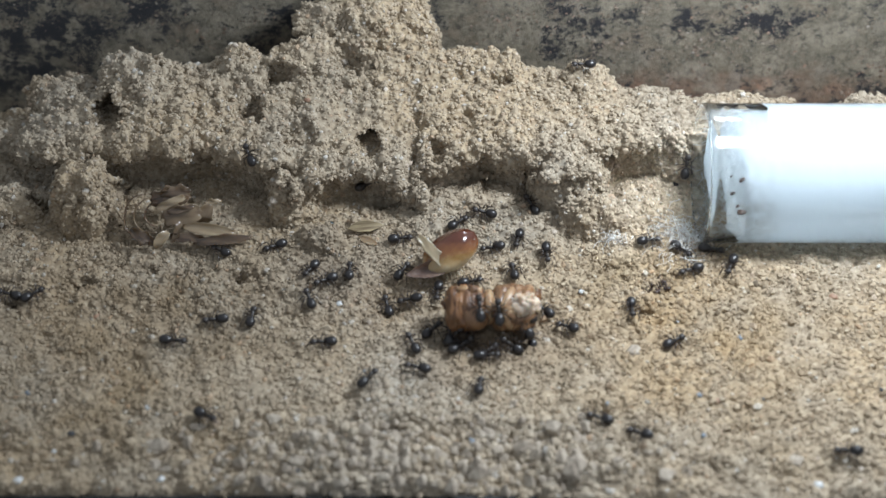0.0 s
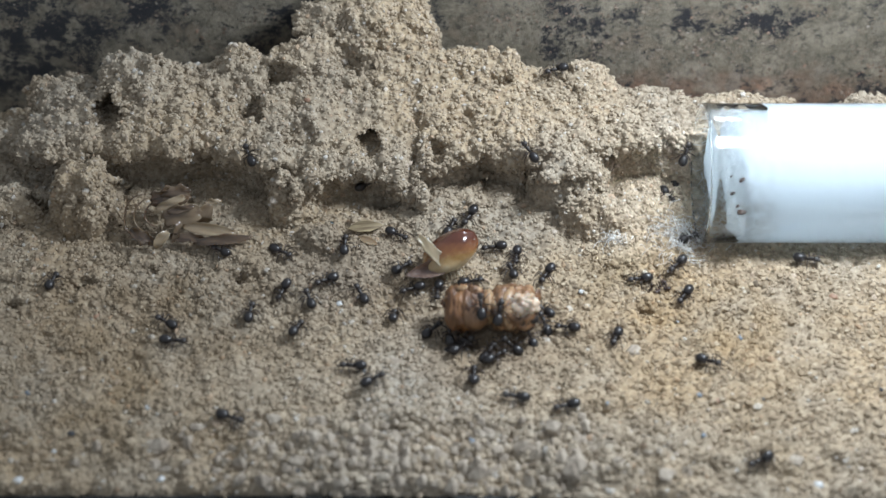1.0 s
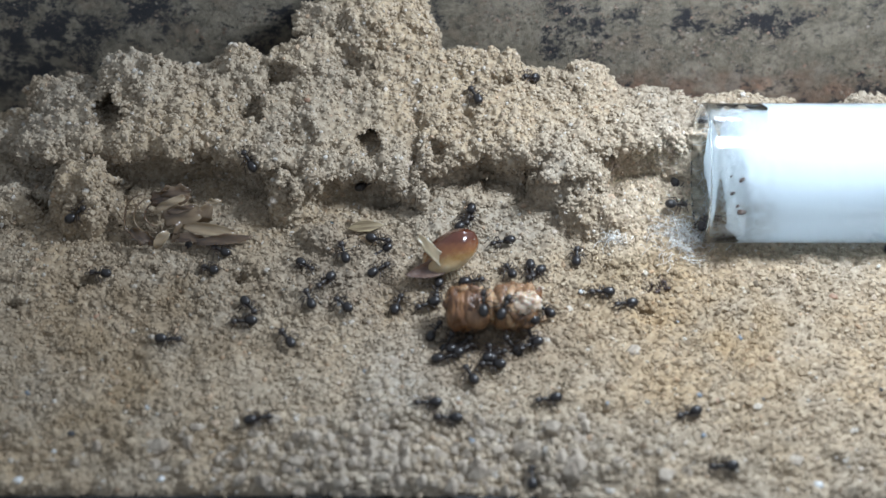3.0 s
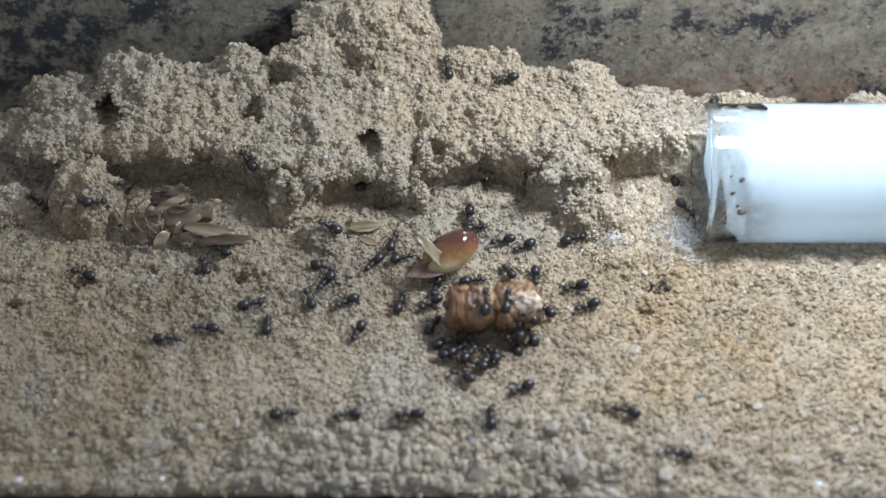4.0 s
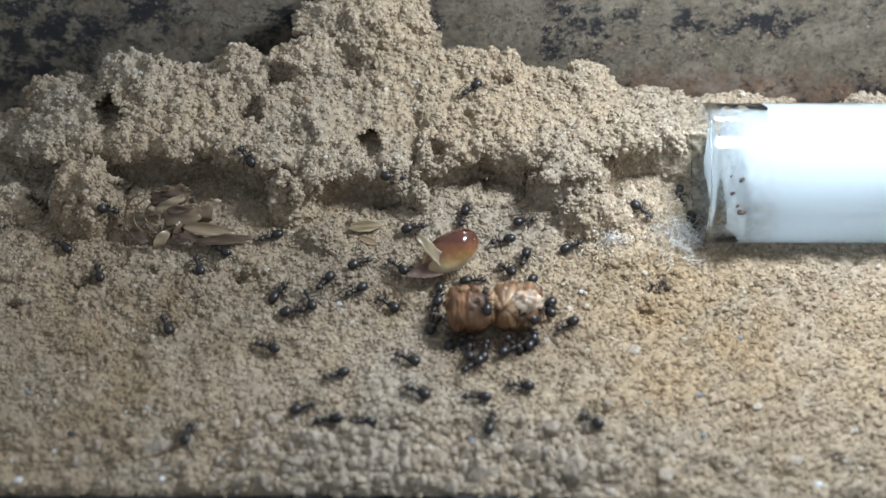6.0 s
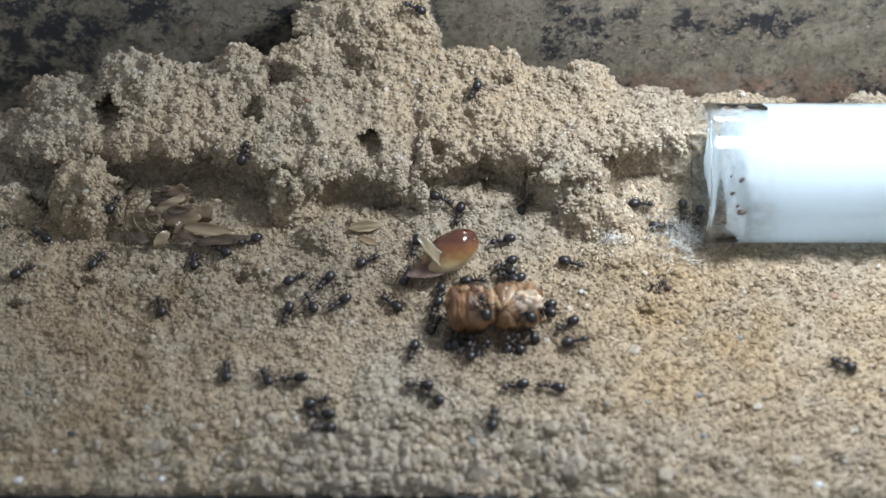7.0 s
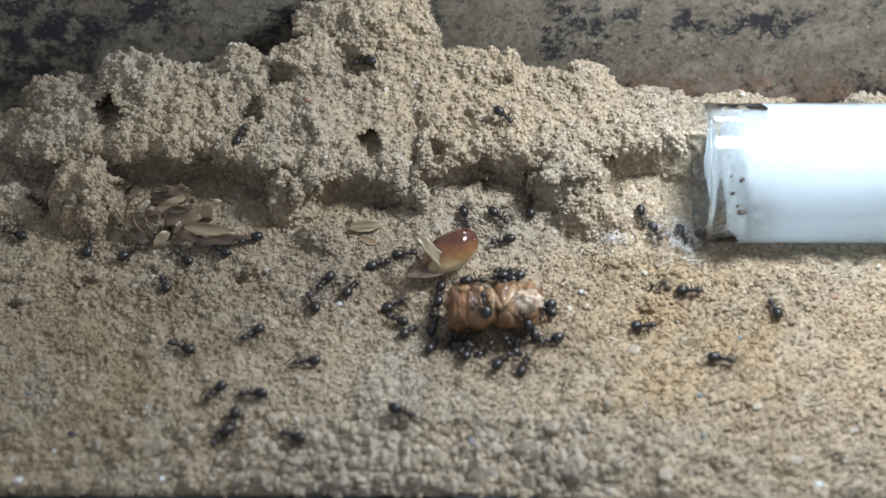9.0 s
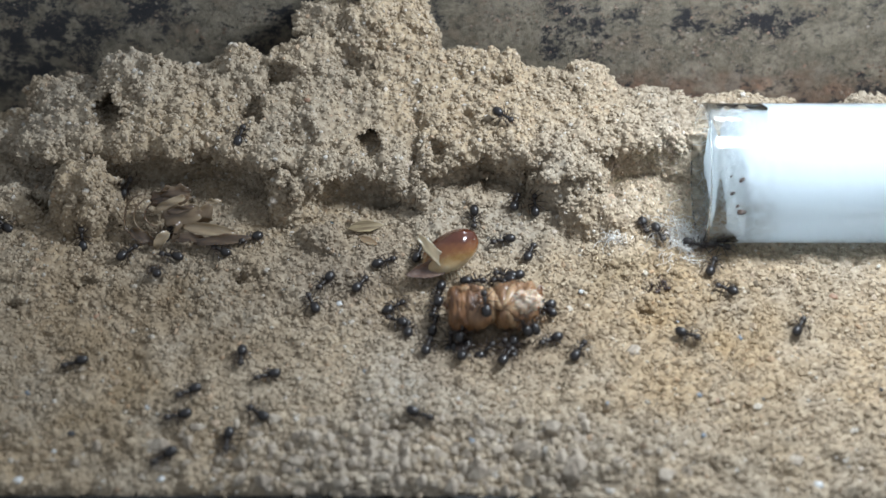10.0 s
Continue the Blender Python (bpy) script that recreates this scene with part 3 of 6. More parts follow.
def build_tray():
    bm = bmesh.new()
    box(bm, -0.066, 0.066, -0.0385, 0.036, -0.012, -0.006)
    tagged(part("floor", bm, M_TRAY, smooth=False), "dark plastic tray floor under the sand", "floor", kind="structure")
    bm = bmesh.new()
    box(bm, -0.066, 0.066, 0.0312, 0.036, -0.006, 0.019, 0.0004)
    for v in bm.verts:
        v.co.y += WALL_LEAN * (v.co.z + 0.006)
    tagged(part("wall_north", bm, M_BACK, smooth=False), "dirty olive brown back wall with dark mould stains", "wall", kind="structure")
    bm = bmesh.new()
    box(bm, -0.066, 0.066, -0.0405, -0.0352, -0.012, -0.0009, 0.0006)
    tagged(part("wall_south", bm, M_RIM, smooth=False), "low black front edge of the tray", "wall", kind="structure")
    for name, x0, x1 in (("wall_west", -0.0685, -0.0642), ("wall_east", 0.0642, 0.0685)):
        bm = bmesh.new()
        box(bm, x0, x1, -0.0405, 0.036, -0.012, 0.012, 0.0004)
        tagged(part(name, bm, M_BACK, smooth=False), "plain side wall of the tray", "wall", kind="structure")


build_tray()


def crust_material():
    m, nt, bsdf = material("wall_crust")
    geo = nt.nodes.new("ShaderNodeNewGeometry")
    grain = ramp(nt, geo.outputs["Random Per Island"], (0.0, (0.03, 0.03, 0.03)), (0.25, (0.12, 0.10, 0.078)), (0.55, (0.25, 0.21, 0.165)), (0.80, (0.33, 0.285, 0.23)), (0.93, (0.36, 0.21, 0.145)), (0.999, (0.42, 0.41, 0.38)))
    nt.links.new(mix(nt, 0.35, grain, ramp(nt, noise_at(nt, 150, 4), (0.4, (0.30, 0.17, 0.12)), (0.6, (0.26, 0.235, 0.18)))), bsdf.inputs["Base Color"])
    bsdf.inputs["Roughness"].default_value = 0.8
    return m


def build_wall_crust(count):
    """Dried sand and dirt stuck to the back wall in patches."""
    rng = np.random.RandomState(91)
    x, z = rng.uniform(-61, 61, count), rng.uniform(-5, 18.5, count)
    patch = lattice_noise(x * 0.8, z, 4.5, 92) + 0.6 * lattice_noise(x, z, 1.6, 93) + 0.25 * soft(-z, -8, 4) - 0.75 * soft(-x, -5, 22)
    keep = patch > rng.uniform(-0.55, 0.75, count)
    x, z = x[keep], z[keep]
    m = len(x)
    size = np.clip(np.exp(rng.normal(-2.5, 0.40, m)), 0.04, 0.25)
    y = 31.22 + WALL_LEAN * (z + 6) - size * rng.uniform(-0.1, 0.35, m)
    shape = ICO[None] * rng.uniform(0.7, 1.3, (m, 12, 1)) * rng.uniform(0.7, 1.3, (m, 1, 3)) * np.array((1.2, 0.4, 1.0))
    v = shape * size[:, None, None] + np.stack([x, y, z], -1)[:, None, :]
    f = ico_faces()[None] + 12 * np.arange(m)[:, None, None]
    ob = mesh_from_arrays("wall_crust", v.reshape(-1, 3) * MM, f.reshape(-1, 3), crust_material(), False)
    return tagged(ob, "brown dried dirt and sand stuck to the back wall", "dirt", kind="stuff")


build_wall_crust(20000)


# ---- the glass tube with its cotton plug ----
def lathe(bm, profile, sides=72):
    """Turns (along, radius) round the x axis, in mm; a closed outline."""
    rings = []
    for a, r in profile:
        rings.append([bm.verts.new((a * MM, r * MM * math.cos(q), r * MM * math.sin(q))) for q in (2 * math.pi * k / sides for k in range(sides))])
    for a, b in zip(rings, rings[1:] + rings[:1]):
        for k in range(sides):
            bm.faces.new((a[k], b[k], b[(k + 1) % sides], a[(k + 1) % sides]))


def build_tube():
    tube = empty("test_tube", pose(29.5 * MM, TUBE_Y * MM, TUBE_Z * MM), "clear glass test tube plugged with white cotton, lying on sand", "test tube")
    bm = bmesh.new()
    lathe(bm, [(1.0, 8.0), (0.6, 8.1), (0.2, 8.05), (0, 7.75), (0.2, 7.38), (0.6, 7.3), (1.0, 7.42), (34.2, 7.45), (34.2, 8.0)])
    bmesh.ops.recalc_face_normals(bm, faces=bm.faces)
    g = part("glass", bm, M_GLASS, tube)
    g.visible_shadow = False
    bm = bmesh.new()
    rings, sides = [], 96
    for i in range(90):
        a = 1.5 + 32.6 * (i / 89) ** 1.15
        ring = []
        for k in range(sides):
            q = 2 * math.pi * k / sides
            c = Vector((a * 0.5, math.cos(q) * 3, math.sin(q) * 3))
            r = 7.56 - 0.05 * max(0, noise.fractal(c * 0.9, 1.0, 2.0, 4)) - 1.5 * max(0, 1 - i / 10) ** 2
            r -= 1.5 * max(0, math.sin(q + 0.35)) ** 6 * max(0, 1 - i / 20)
            wisp = Vector((3, math.cos(q) * 3, math.sin(q) * 3))
            aa = a + (0.6 * noise.noise(wisp * 0.8) + 0.4 * noise.noise(wisp * 2.3) + 0.2 * noise.noise(wisp * 5)) * max(0, 1 - i / 24)
            aa += 0.8 * math.exp(-(((q - 3.3) / 0.8) ** 2)) * max(0, 1 - i / 34)
            r -= 0.30 * max(0, noise.noise(c * 2.1 + Vector((0, 5, 0))) + 0.15) * max(0, 1 - i / 26)
            ring.append(bm.verts.new((aa * MM, r * MM * math.cos(q), r * MM * math.sin(q))))
        rings.append(ring)
    for a, b in zip(rings, rings[1:]):
        for k in range(sides):
            bm.faces.new((a[k], b[k], b[(k + 1) % sides], a[(k + 1) % sides]))
    bm.faces.new(rings[0])
    bm.faces.new(rings[-1][::-1])
    plug = part("cotton_plug", bm, M_COTTON, tube, "white cotton wool plug")
    bm = bmesh.new()
    rng = random.Random(3)
    for k in range(760):
        q, a = rng.uniform(0, 6.28), rng.uniform(1.4, 5.2)
        r = 7.3 - abs(rng.gauss(0, 0.45))
        dq, da = rng.uniform(-0.12, 0.12), rng.uniform(-1.6, 0.6)
        pts = []
        for t in (0, 0.35, 0.7, 1):
            w = q + dq * t + 0.05 * math.sin(4 * t + k)
            rr = r - 0.25 * math.sin(3 * t + k)
            pts.append(((a + da * t) * MM, rr * math.cos(w) * MM, rr * math.sin(w) * MM))
        tube_along(bm, pts, [0.000025] * 4, 3)
    part("cotton_fibres", bm, M_COTTON, plug, "loose white cotton fibres")
    for a, q, r in ((3.4, 2.55, 0.36), (3.6, 3.05, 0.50), (2.4, 2.75, 0.28), (3.1, 2.95, 0.2), (2.0, 3.6, 0.25), (2.9, 3.9, 0.3), (1.8, 4.1, 0.22), (3.6, 3.75, 0.18), (2.2, 2.5, 0.15), (4.4, 4.25, 0.3), (7.5, 4.3, 0.22), (12.0, 4.35, 0.25)):
        bm = bmesh.new()
        blob(bm, (0, 0, 0), (r * 1.3 * MM, r * 0.5 * MM, r * MM), 10, 7, lambda c: 1 + 0.4 * noise.noise(c * 1.7 + Vector((a, q, r))))
        speck = part("dirt_speck", bm, M_DEBRIS, tube, "dark dirt speck stuck inside the glass")
        speck.matrix_basis = pose(a * MM, 7.5 * math.cos(q) * MM, 7.5 * math.sin(q) * MM, math.degrees(q) - 90, 0, 20 * a)


build_tube()


PREY_SHELL = (0.7, -3.1)
PREY_BODY = (5.25, -12.2)


# ---- prey and litter on the sand ----
def leaf_sheet(bm, length, width, curl, bend, thick, nu=18, nv=10, taper=0.9, wave=0.0, seed=0, rag=0.0):
    """A curved husk: pointed ends, rolled across by curl and along by bend, in mm."""
    rows = []
    for side in (0, 1):
        grid = []
        for i in range(nu + 1):
            u = i / nu
            half = width / 2 * max(0.06, math.sin(math.pi * min(max(u, 0.02), 0.98)) ** taper)
            edges = [half * (1 + rag * noise.noise(Vector((u * 6, 7 * e + seed, 3)))) for e in (-1, 1)]
            line = []
            for j in range(nv + 1):
                v = j / nv * 2 - 1
                a = v * curl
                r = edges[0 if v < 0 else 1] / max(curl, 0.05)
                y, z = (r * math.sin(a), r * (1 - math.cos(a))) if curl > 0.05 else (v * half, 0)
                x = (u - 0.5) * length * (1 + 0.35 * rag * noise.noise(Vector((v * 3, seed, 9))))
                z = z + bend * (1 - (2 * u - 1) ** 2) + wave * math.sin(u * 9 + v * 2.2 + seed)
                line.append(bm.verts.new((x * MM, y * MM, (z + (thick if side else 0)) * MM)))
            grid.append(line)
        rows.append(grid)
    lo, hi = rows
    for i in range(nu):
        for j in range(nv):
            bm.faces.new((lo[i][j], lo[i][j + 1], lo[i + 1][j + 1], lo[i + 1][j]))
            bm.faces.new((hi[i][j], hi[i + 1][j], hi[i + 1][j + 1], hi[i][j + 1]))
        for j, flip in ((0, False), (nv, True)):
            q = (lo[i][j], lo[i + 1][j], hi[i + 1][j], hi[i][j])
            bm.faces.new(q[::-1] if flip else q)
    for i, flip in ((0, True), (nu, False)):
        for j in range(nv):
            q = (lo[i][j], lo[i][j + 1], hi[i][j + 1], hi[i][j])
            bm.faces.new(q[::-1] if flip else q)


def husk(name, at, turn, size, curl, bend, mat, label, group="", wave=0.0, thick=0.12, blunt=0.9, rag=0.15):
    bm = bmesh.new()
    leaf_sheet(bm, size[0], size[1], curl, bend, thick, taper=blunt, wave=wave, seed=at[0] * 3.7, rag=rag)
    ob = part(name, bm, mat)
    ob.matrix_basis = pose(at[0] * MM, at[1] * MM, (ground_z(at[0], at[1]) + at[2]) * MM, *turn)
    return tagged(ob, label, "husk", group)


def leaning_husk(at, lean, turn, size, curl, mat, label, bend=0.3, blunt=0.3, rag=0.5, wave=0.1):
    """A husk of the pile at a place in mm, leaning back by lean and turned in its own plane."""
    bm = bmesh.new()
    leaf_sheet(bm, size[0], size[1], curl, bend, 0.11, taper=blunt, wave=wave, seed=at[0] * 3.7, rag=rag)
    ob = part("husk", bm, mat)
    ob.matrix_basis = pose(at[0] * MM, at[1] * MM, at[2] * MM, lean, 0, 0) @ pose(0, 0, 0, 0, 0, turn)
    return tagged(ob, label, "husk", PILE)


PILE = "pile of husks"


def curled_rim(at, r, tilt, start, stop, wide, mat):
    """A thin husk rolled into an open loop that stands on the sand, its hollow to the front."""
    bm = bmesh.new()
    n, rows = 26, []
    for i in range(n + 1):
        a = radians(start + (stop - start) * i / n)
        w = wide * (0.35 + 0.65 * math.sin(math.pi * min(max(i / n, 0.04), 0.96)) ** 0.5)
        rr = r * (1 + 0.10 * noise.noise(Vector((i * 0.21, r * 3, 0))))
        row = []
        for side, deep in ((0, 0.0), (0.12, 0.0), (0.12, w), (0, w)):
            row.append(bm.verts.new(((rr + side) * math.cos(a) * MM, deep * MM, (rr + side) * 1.05 * math.sin(a) * MM)))
        rows.append(row)
    for p, q in zip(rows, rows[1:]):
        for k in range(4):
            bm.faces.new((p[k], p[(k + 1) % 4], q[(k + 1) % 4], q[k]))
    bm.faces.new(rows[0][::-1])
    bm.faces.new(rows[-1])
    bmesh.ops.recalc_face_normals(bm, faces=bm.faces)
    ob = part("husk", bm, mat)
    ob.matrix_basis = pose(at[0] * MM, at[1] * MM, at[2] * MM, tilt, 0, 0)
    return tagged(ob, "curled translucent tan husk rim at the end of a pile", "husk", PILE)


def build_husk_pile():
    pale, broad, dark = "long pale straw husk lying on a pile", "broad translucent tan husk leaning on the pile", "dark streaked husk on top of a pile"
    curled_rim((-34.3, 3.0, 2.1), 2.5, -38, 95, 300, 0.9, M_HUSK)
    curled_rim((-33.8, 3.2, 2.2), 1.85, -38, 90, 290, 0.9, M_WING)
    curled_rim((-33.2, 3.4, 2.3), 1.25, -38, 85, 280, 0.8, M_HUSK)
    leaning_husk((-31.8, 6.0, 2.8), 52, 12, (4.6, 2.4), 0.4, M_HUSK, dark, rag=0.5, blunt=0.15)
    leaning_husk((-31.0, 5.6, 3.6), 50, 10, (3.4, 1.3), 0.3, M_HUSK, dark, rag=0.7, blunt=0.12)
    leaning_husk((-31.6, 4.6, 3.0), 50, 24, (3.6, 1.0), 0.5, M_WING_PALE, "narrow pale husk on top of a pile", rag=0.4, blunt=0.2)
    leaning_husk((-30.2, 3.5, 2.1), 52, 8, (4.4, 2.7), 0.45, M_WING, broad, rag=0.35, blunt=0.2)
    leaning_husk((-30.3, 3.5, 3.0), 52, 13, (3.2, 0.8), 0.3, M_HUSK, dark, rag=0.3, blunt=0.25, bend=0.1)
    leaning_husk((-27.6, 4.0, 1.9), 56, 62, (2.6, 2.1), 0.6, M_WING, "rounded tan husk lobe standing at a pile", rag=0.15, blunt=0.5)
    leaning_husk((-26.7, 5.0, 2.9), 44, 6, (2.0, 0.6), 0.5, M_WING_PALE, "small pale splinter on top of a pile", rag=0.6)
    leaning_husk((-27.0, 1.7, 1.5), 46, -7, (6.0, 1.6), 0.9, M_WING_PALE, pale, blunt=0.45, rag=0.1, wave=0.03)
    leaning_husk((-25.4, 0.7, 0.7), 40, 5, (6.8, 1.3), 0.6, M_HUSK, "thin brown husk flat on the sand", blunt=0.5, rag=0.2)
    leaning_husk((-29.4, 1.0, 0.8), 42, -4, (4.2, 1.2), 0.6, M_HUSK, "thin brown husk flat on the sand", blunt=0.4)
    leaning_husk((-32.3, 0.5, 1.0), 46, 52, (2.4, 1.5), 1.0, M_WING_PALE, "small pale rolled husk at the foot of a pile", blunt=0.35, rag=0.2)
    leaning_husk((-30.6, 1.5, 1.3), 50, 70, (2.6, 0.8), 0.8, M_WING, "small tan husk leaning on the pile", blunt=0.4)
    leaning_husk((-34.6, 1.2, 0.8), 46, -28, (3.4, 1.6), 0.8, M_HUSK, broad, blunt=0.4)


def build_seed_husk():
    husk("seed_husk", (-9.0, 2.9, 0.5), (35, -3, 5), (4.3, 1.5, 0), 0.6, 0.25, M_SEED, "split striped seed husk half sunk in sand", thick=0.25)
    husk("seed_husk", (-8.6, 0.8, 0.15), (30, 4, -25), (2.6, 1.0, 0), 0.5, 0.15, M_HUSK_PALE, "small pale husk flake pressed in sand")


def build_shell_prey():
    """A glossy amber back shell, cream below, with flaps of skin."""
    x, y = PREY_SHELL
    z = ground_z(x, y)
    prey = empty("insect_shell", pose(x * MM, y * MM, (z + 0.1) * MM, 0, 0, 16), "broken glossy amber insect shell with cream skin flaps on sand", "insect prey")
    bm = bmesh.new()

    def pod(c):
        return (1 + 0.10 * noise.noise(c * 1.7) + 0.02 * noise.noise(c * 6)) * (1 - 0.30 * max(0, -c.x) ** 1.5) * (1 + 0.02 * max(0, c.x) ** 2)
    blob(bm, (0.0006, 0, 0.0021), (0.0041, 0.0022, 0.0021), 40, 26, pod)
    ob = part("back_shell", bm, M_SHELL, prey, "glossy red-brown domed shell, cream below")
    ob.matrix_basis = pose(0, 0, 0, 0, -24, 6)
    for at, lean, turn, size, curl in (((-2.2, -0.7, 3.7), 52, -58, (4.4, 1.25), 0.3), ((-0.9, -1.3, 1.9), 62, -40, (2.8, 1.3), 0.6)):
        bm = bmesh.new()
        leaf_sheet(bm, size[0], size[1], curl, 0.3, 0.12, wave=0.05, taper=0.22, rag=0.3, seed=size[0])
        ob = part("skin_flap", bm, M_MEMBRANE, prey, "cream translucent skin flap")
        ob.matrix_basis = pose(at[0] * MM, at[1] * MM, at[2] * MM, lean, 0, 0) @ pose(0, 0, 0, 0, 0, turn)
    bm = bmesh.new()
    leaf_sheet(bm, 6.0, 2.3, 1.1, 0.35, 0.16, wave=0.06, taper=0.7, rag=0.25, seed=2.0)
    ob = part("lower_shell", bm, M_LOWER_SHELL, prey, "dull mauve-brown pointed lower shell")
    ob.matrix_basis = pose(-0.0024, -0.0011, 0.0013, 44, 0, 0) @ pose(0, 0, 0, 0, 0, 2)
    for k in range(5):
        bm = bmesh.new()
        px = -0.9 + 0.45 * k
        tube_along(bm, [(px * MM, -0.0016, 0.0011), ((px + 0.1) * MM, -0.0021, 0.0006), ((px + 0.05) * MM, -0.0023, 0.0001)], [0.00009, 0.00007, 0.00004], 5)
        part("filament", bm, M_MEMBRANE, prey, "thin white filament")
    return prey


def build_body_prey():
    """A ringed brown grub body torn across the middle: a cup with a ragged rim, and a half whose pale folds spread from one point."""
    x, y = PREY_BODY
    z = ground_z(x, y)
    prey = empty("grub_body", pose(x * MM, y * MM, z * MM), "torn ringed brown grub body with pale flesh, covered by ants", "insect prey")
    up, out = Vector((0, 0.67, 0.74)), Vector((0, -0.74, 0.67))
    halves = []
    for name, x0, x1, r0, mat, label in (("left_half", -5.1, -0.35, 2.75, M_BODY, "brown wrinkled half"), ("right_half", -0.25, 5.0, 2.75, M_BODY_PALE, "brown half with pale radiating folds")):
        bm = bmesh.new()
        n, sides = 44, 48
        rings = []
        for i in range(n + 1):
            u = i / n
            ends = max(0.0, 1 - abs(2 * u - 1) ** (5 if (u > 0.5) == (x0 > -1) else 3)) ** 0.5
            ring = []
            for k in range(sides):
                q = 2 * math.pi * k / sides
                w = Vector((u * 5, math.cos(q) * 1.6, math.sin(q) * 1.6 + x0))
                folds = 0.045 * abs(math.sin(u * math.pi * 3 + 0.8 * noise.noise(w))) + 0.10 * noise.fractal(w * 1.5, 1.0, 2.0, 4)
                if name == "right_half":
                    folds += 0.06 * math.sin(q * 11 + u * 3 + 2 * noise.noise(w))
                r = r0 * (0.30 + 0.70 * ends) * (1 + folds - 0.06) * (1 + 0.07 * noise.noise(Vector((u * 4, math.cos(q) * 2, math.sin(q) * 2 + x0))))
                if i in (0, n):
                    r *= 0.5
                ring.append(bm.verts.new(((x0 + (x1 - x0) * u) * MM, r * 0.98 * math.cos(q) * MM, (2.3 + r * 0.92 * math.sin(q)) * MM)))
            rings.append(ring)
        for a, b in zip(rings, rings[1:]):
            for k in range(sides):
                bm.faces.new((a[k], a[(k + 1) % sides], b[(k + 1) % sides], b[k]))
        bm.faces.new(rings[0][::-1])
        bm.faces.new(rings[-1])
        bmesh.ops.recalc_face_normals(bm, faces=bm.faces)
        halves.append(part(name, bm, mat, prey, label))
    left, right = halves
    hub, middle = Vector((0.9, -1.75, 3.75)), Vector((2.3, 0, 2.3))
    for k, a in enumerate((150, 118, 88, 60, 34, 8, -22, -52, -84, -116)):
        tip = middle + 2.65 * math.cos(radians(a)) * Vector((1.0, 0, 0)) + 2.35 * math.sin(radians(a)) * up
        pts = []
        for t in (0.0, 0.2, 0.45, 0.7, 0.9, 1.0):
            p = hub.lerp(tip, t) + out * (1.15 * math.sin(math.pi * (0.25 + 0.6 * t)) - 0.35)
            side = Vector((1, 0, 0)) * -math.sin(radians(a)) + up * math.cos(radians(a))
            pts.append((p + side * 0.16 * math.sin(4 * t + k)) * MM)
        bm = bmesh.new()
        wide = 1 + 0.35 * noise.noise(Vector((k * 1.3, 0, 0)))
        tube_along(bm, pts, [c * wide * MM for c in (0.20, 0.42, 0.60, 0.66, 0.45, 0.15)], 10)
        part("flesh_fold", bm, (M_FLESH, M_BODY_PALE)[k % 2], right, "pale radiating fold of flesh")
    bm = bmesh.new()
    blob(bm, (0.0034, -0.0011, 0.0038), (0.0017, 0.0011, 0.0014), 48, 24, lambda c: 1 + 0.08 * math.sin(9 * math.atan2(c.z + 0.5, c.x + 0.6)) + 0.35 * noise.fractal(c * 2.2, 1.0, 2.0, 4))
    part("flesh", bm, M_FLESH_PALE, right, "whitish torn flesh")
    bm = bmesh.new()
    leaf_sheet(bm, 3.4, 0.9, 0.7, 0.25, 0.14, taper=0.3, rag=0.5, seed=4.0)
    ob = part("skin_rim", bm, M_BODY, right, "dark brown torn skin edge")
    ob.matrix_basis = pose(0.0048, -0.0006, 0.0035, 46, 0, 0) @ pose(0, 0, 0, 0, 0, 78)
    rng = random.Random(14)
    for k in range(9):
        a = radians(60 + 105 * k / 8)
        p = Vector((-2.7, 0, 2.3)) + 2.2 * math.cos(a) * Vector((1.0, 0, 0)) + 2.1 * math.sin(a) * up + out * (0.9 + rng.uniform(-0.2, 0.3))
        bm = bmesh.new()
        r = rng.uniform(0.35, 0.6)
        blob(bm, p * MM, (r * 1.2 * MM, r * MM, r * MM), 14, 9, lambda c: 1 + 0.45 * noise.fractal(c * 1.8 + p, 1.0, 2.0, 3))
        part("torn_shred", bm, (M_FLESH, M_BODY_PALE, M_BODY)[k % 3], left, "ragged orange shred of skin")
    bm = bmesh.new()
    blob(bm, (-0.0018, -0.0017, 0.0026), (0.0017, 0.0012, 0.0016), 28, 18, lambda c: 1 + 0.06 * noise.fractal(c * 1.6 + Vector((4, 1, 0)), 1.0, 2.0, 3))
    part("inner_lobe", bm, M_BODY_PALE, left, "smooth orange brown lobe")
    bm = bmesh.new()
    blob(bm, (-0.0003, -0.0002, 0.0027), (0.0008, 0.0021, 0.0019), 20, 12, lambda c: 1 + 0.12 * noise.noise(c * 3.1))
    part("inner_flesh", bm, M_FLESH, prey, "moist orange inner flesh")
    return prey


def pebble(x, y, r, mat, label, squash=0.55, group="loose pebbles"):
    bm = bmesh.new()
    bmesh.ops.create_icosphere(bm, subdivisions=2, radius=1.0)
    for v in bm.verts:
        k = 1 + 0.55 * noise.noise(v.co * 1.6 + Vector((x, y, r)))
        v.co = Vector((v.co.x * r * k * MM, v.co.y * r * 0.85 * k * MM, v.co.z * r * squash * k * MM))
    ob = part("pebble", bm, mat)
    ob.matrix_basis = pose(x * MM, y * MM, (ground_z(x, y, RELIEF) + r * squash * 0.2) * MM, 0, 0, x * 37)
    return tagged(ob, label, "pebble", group)


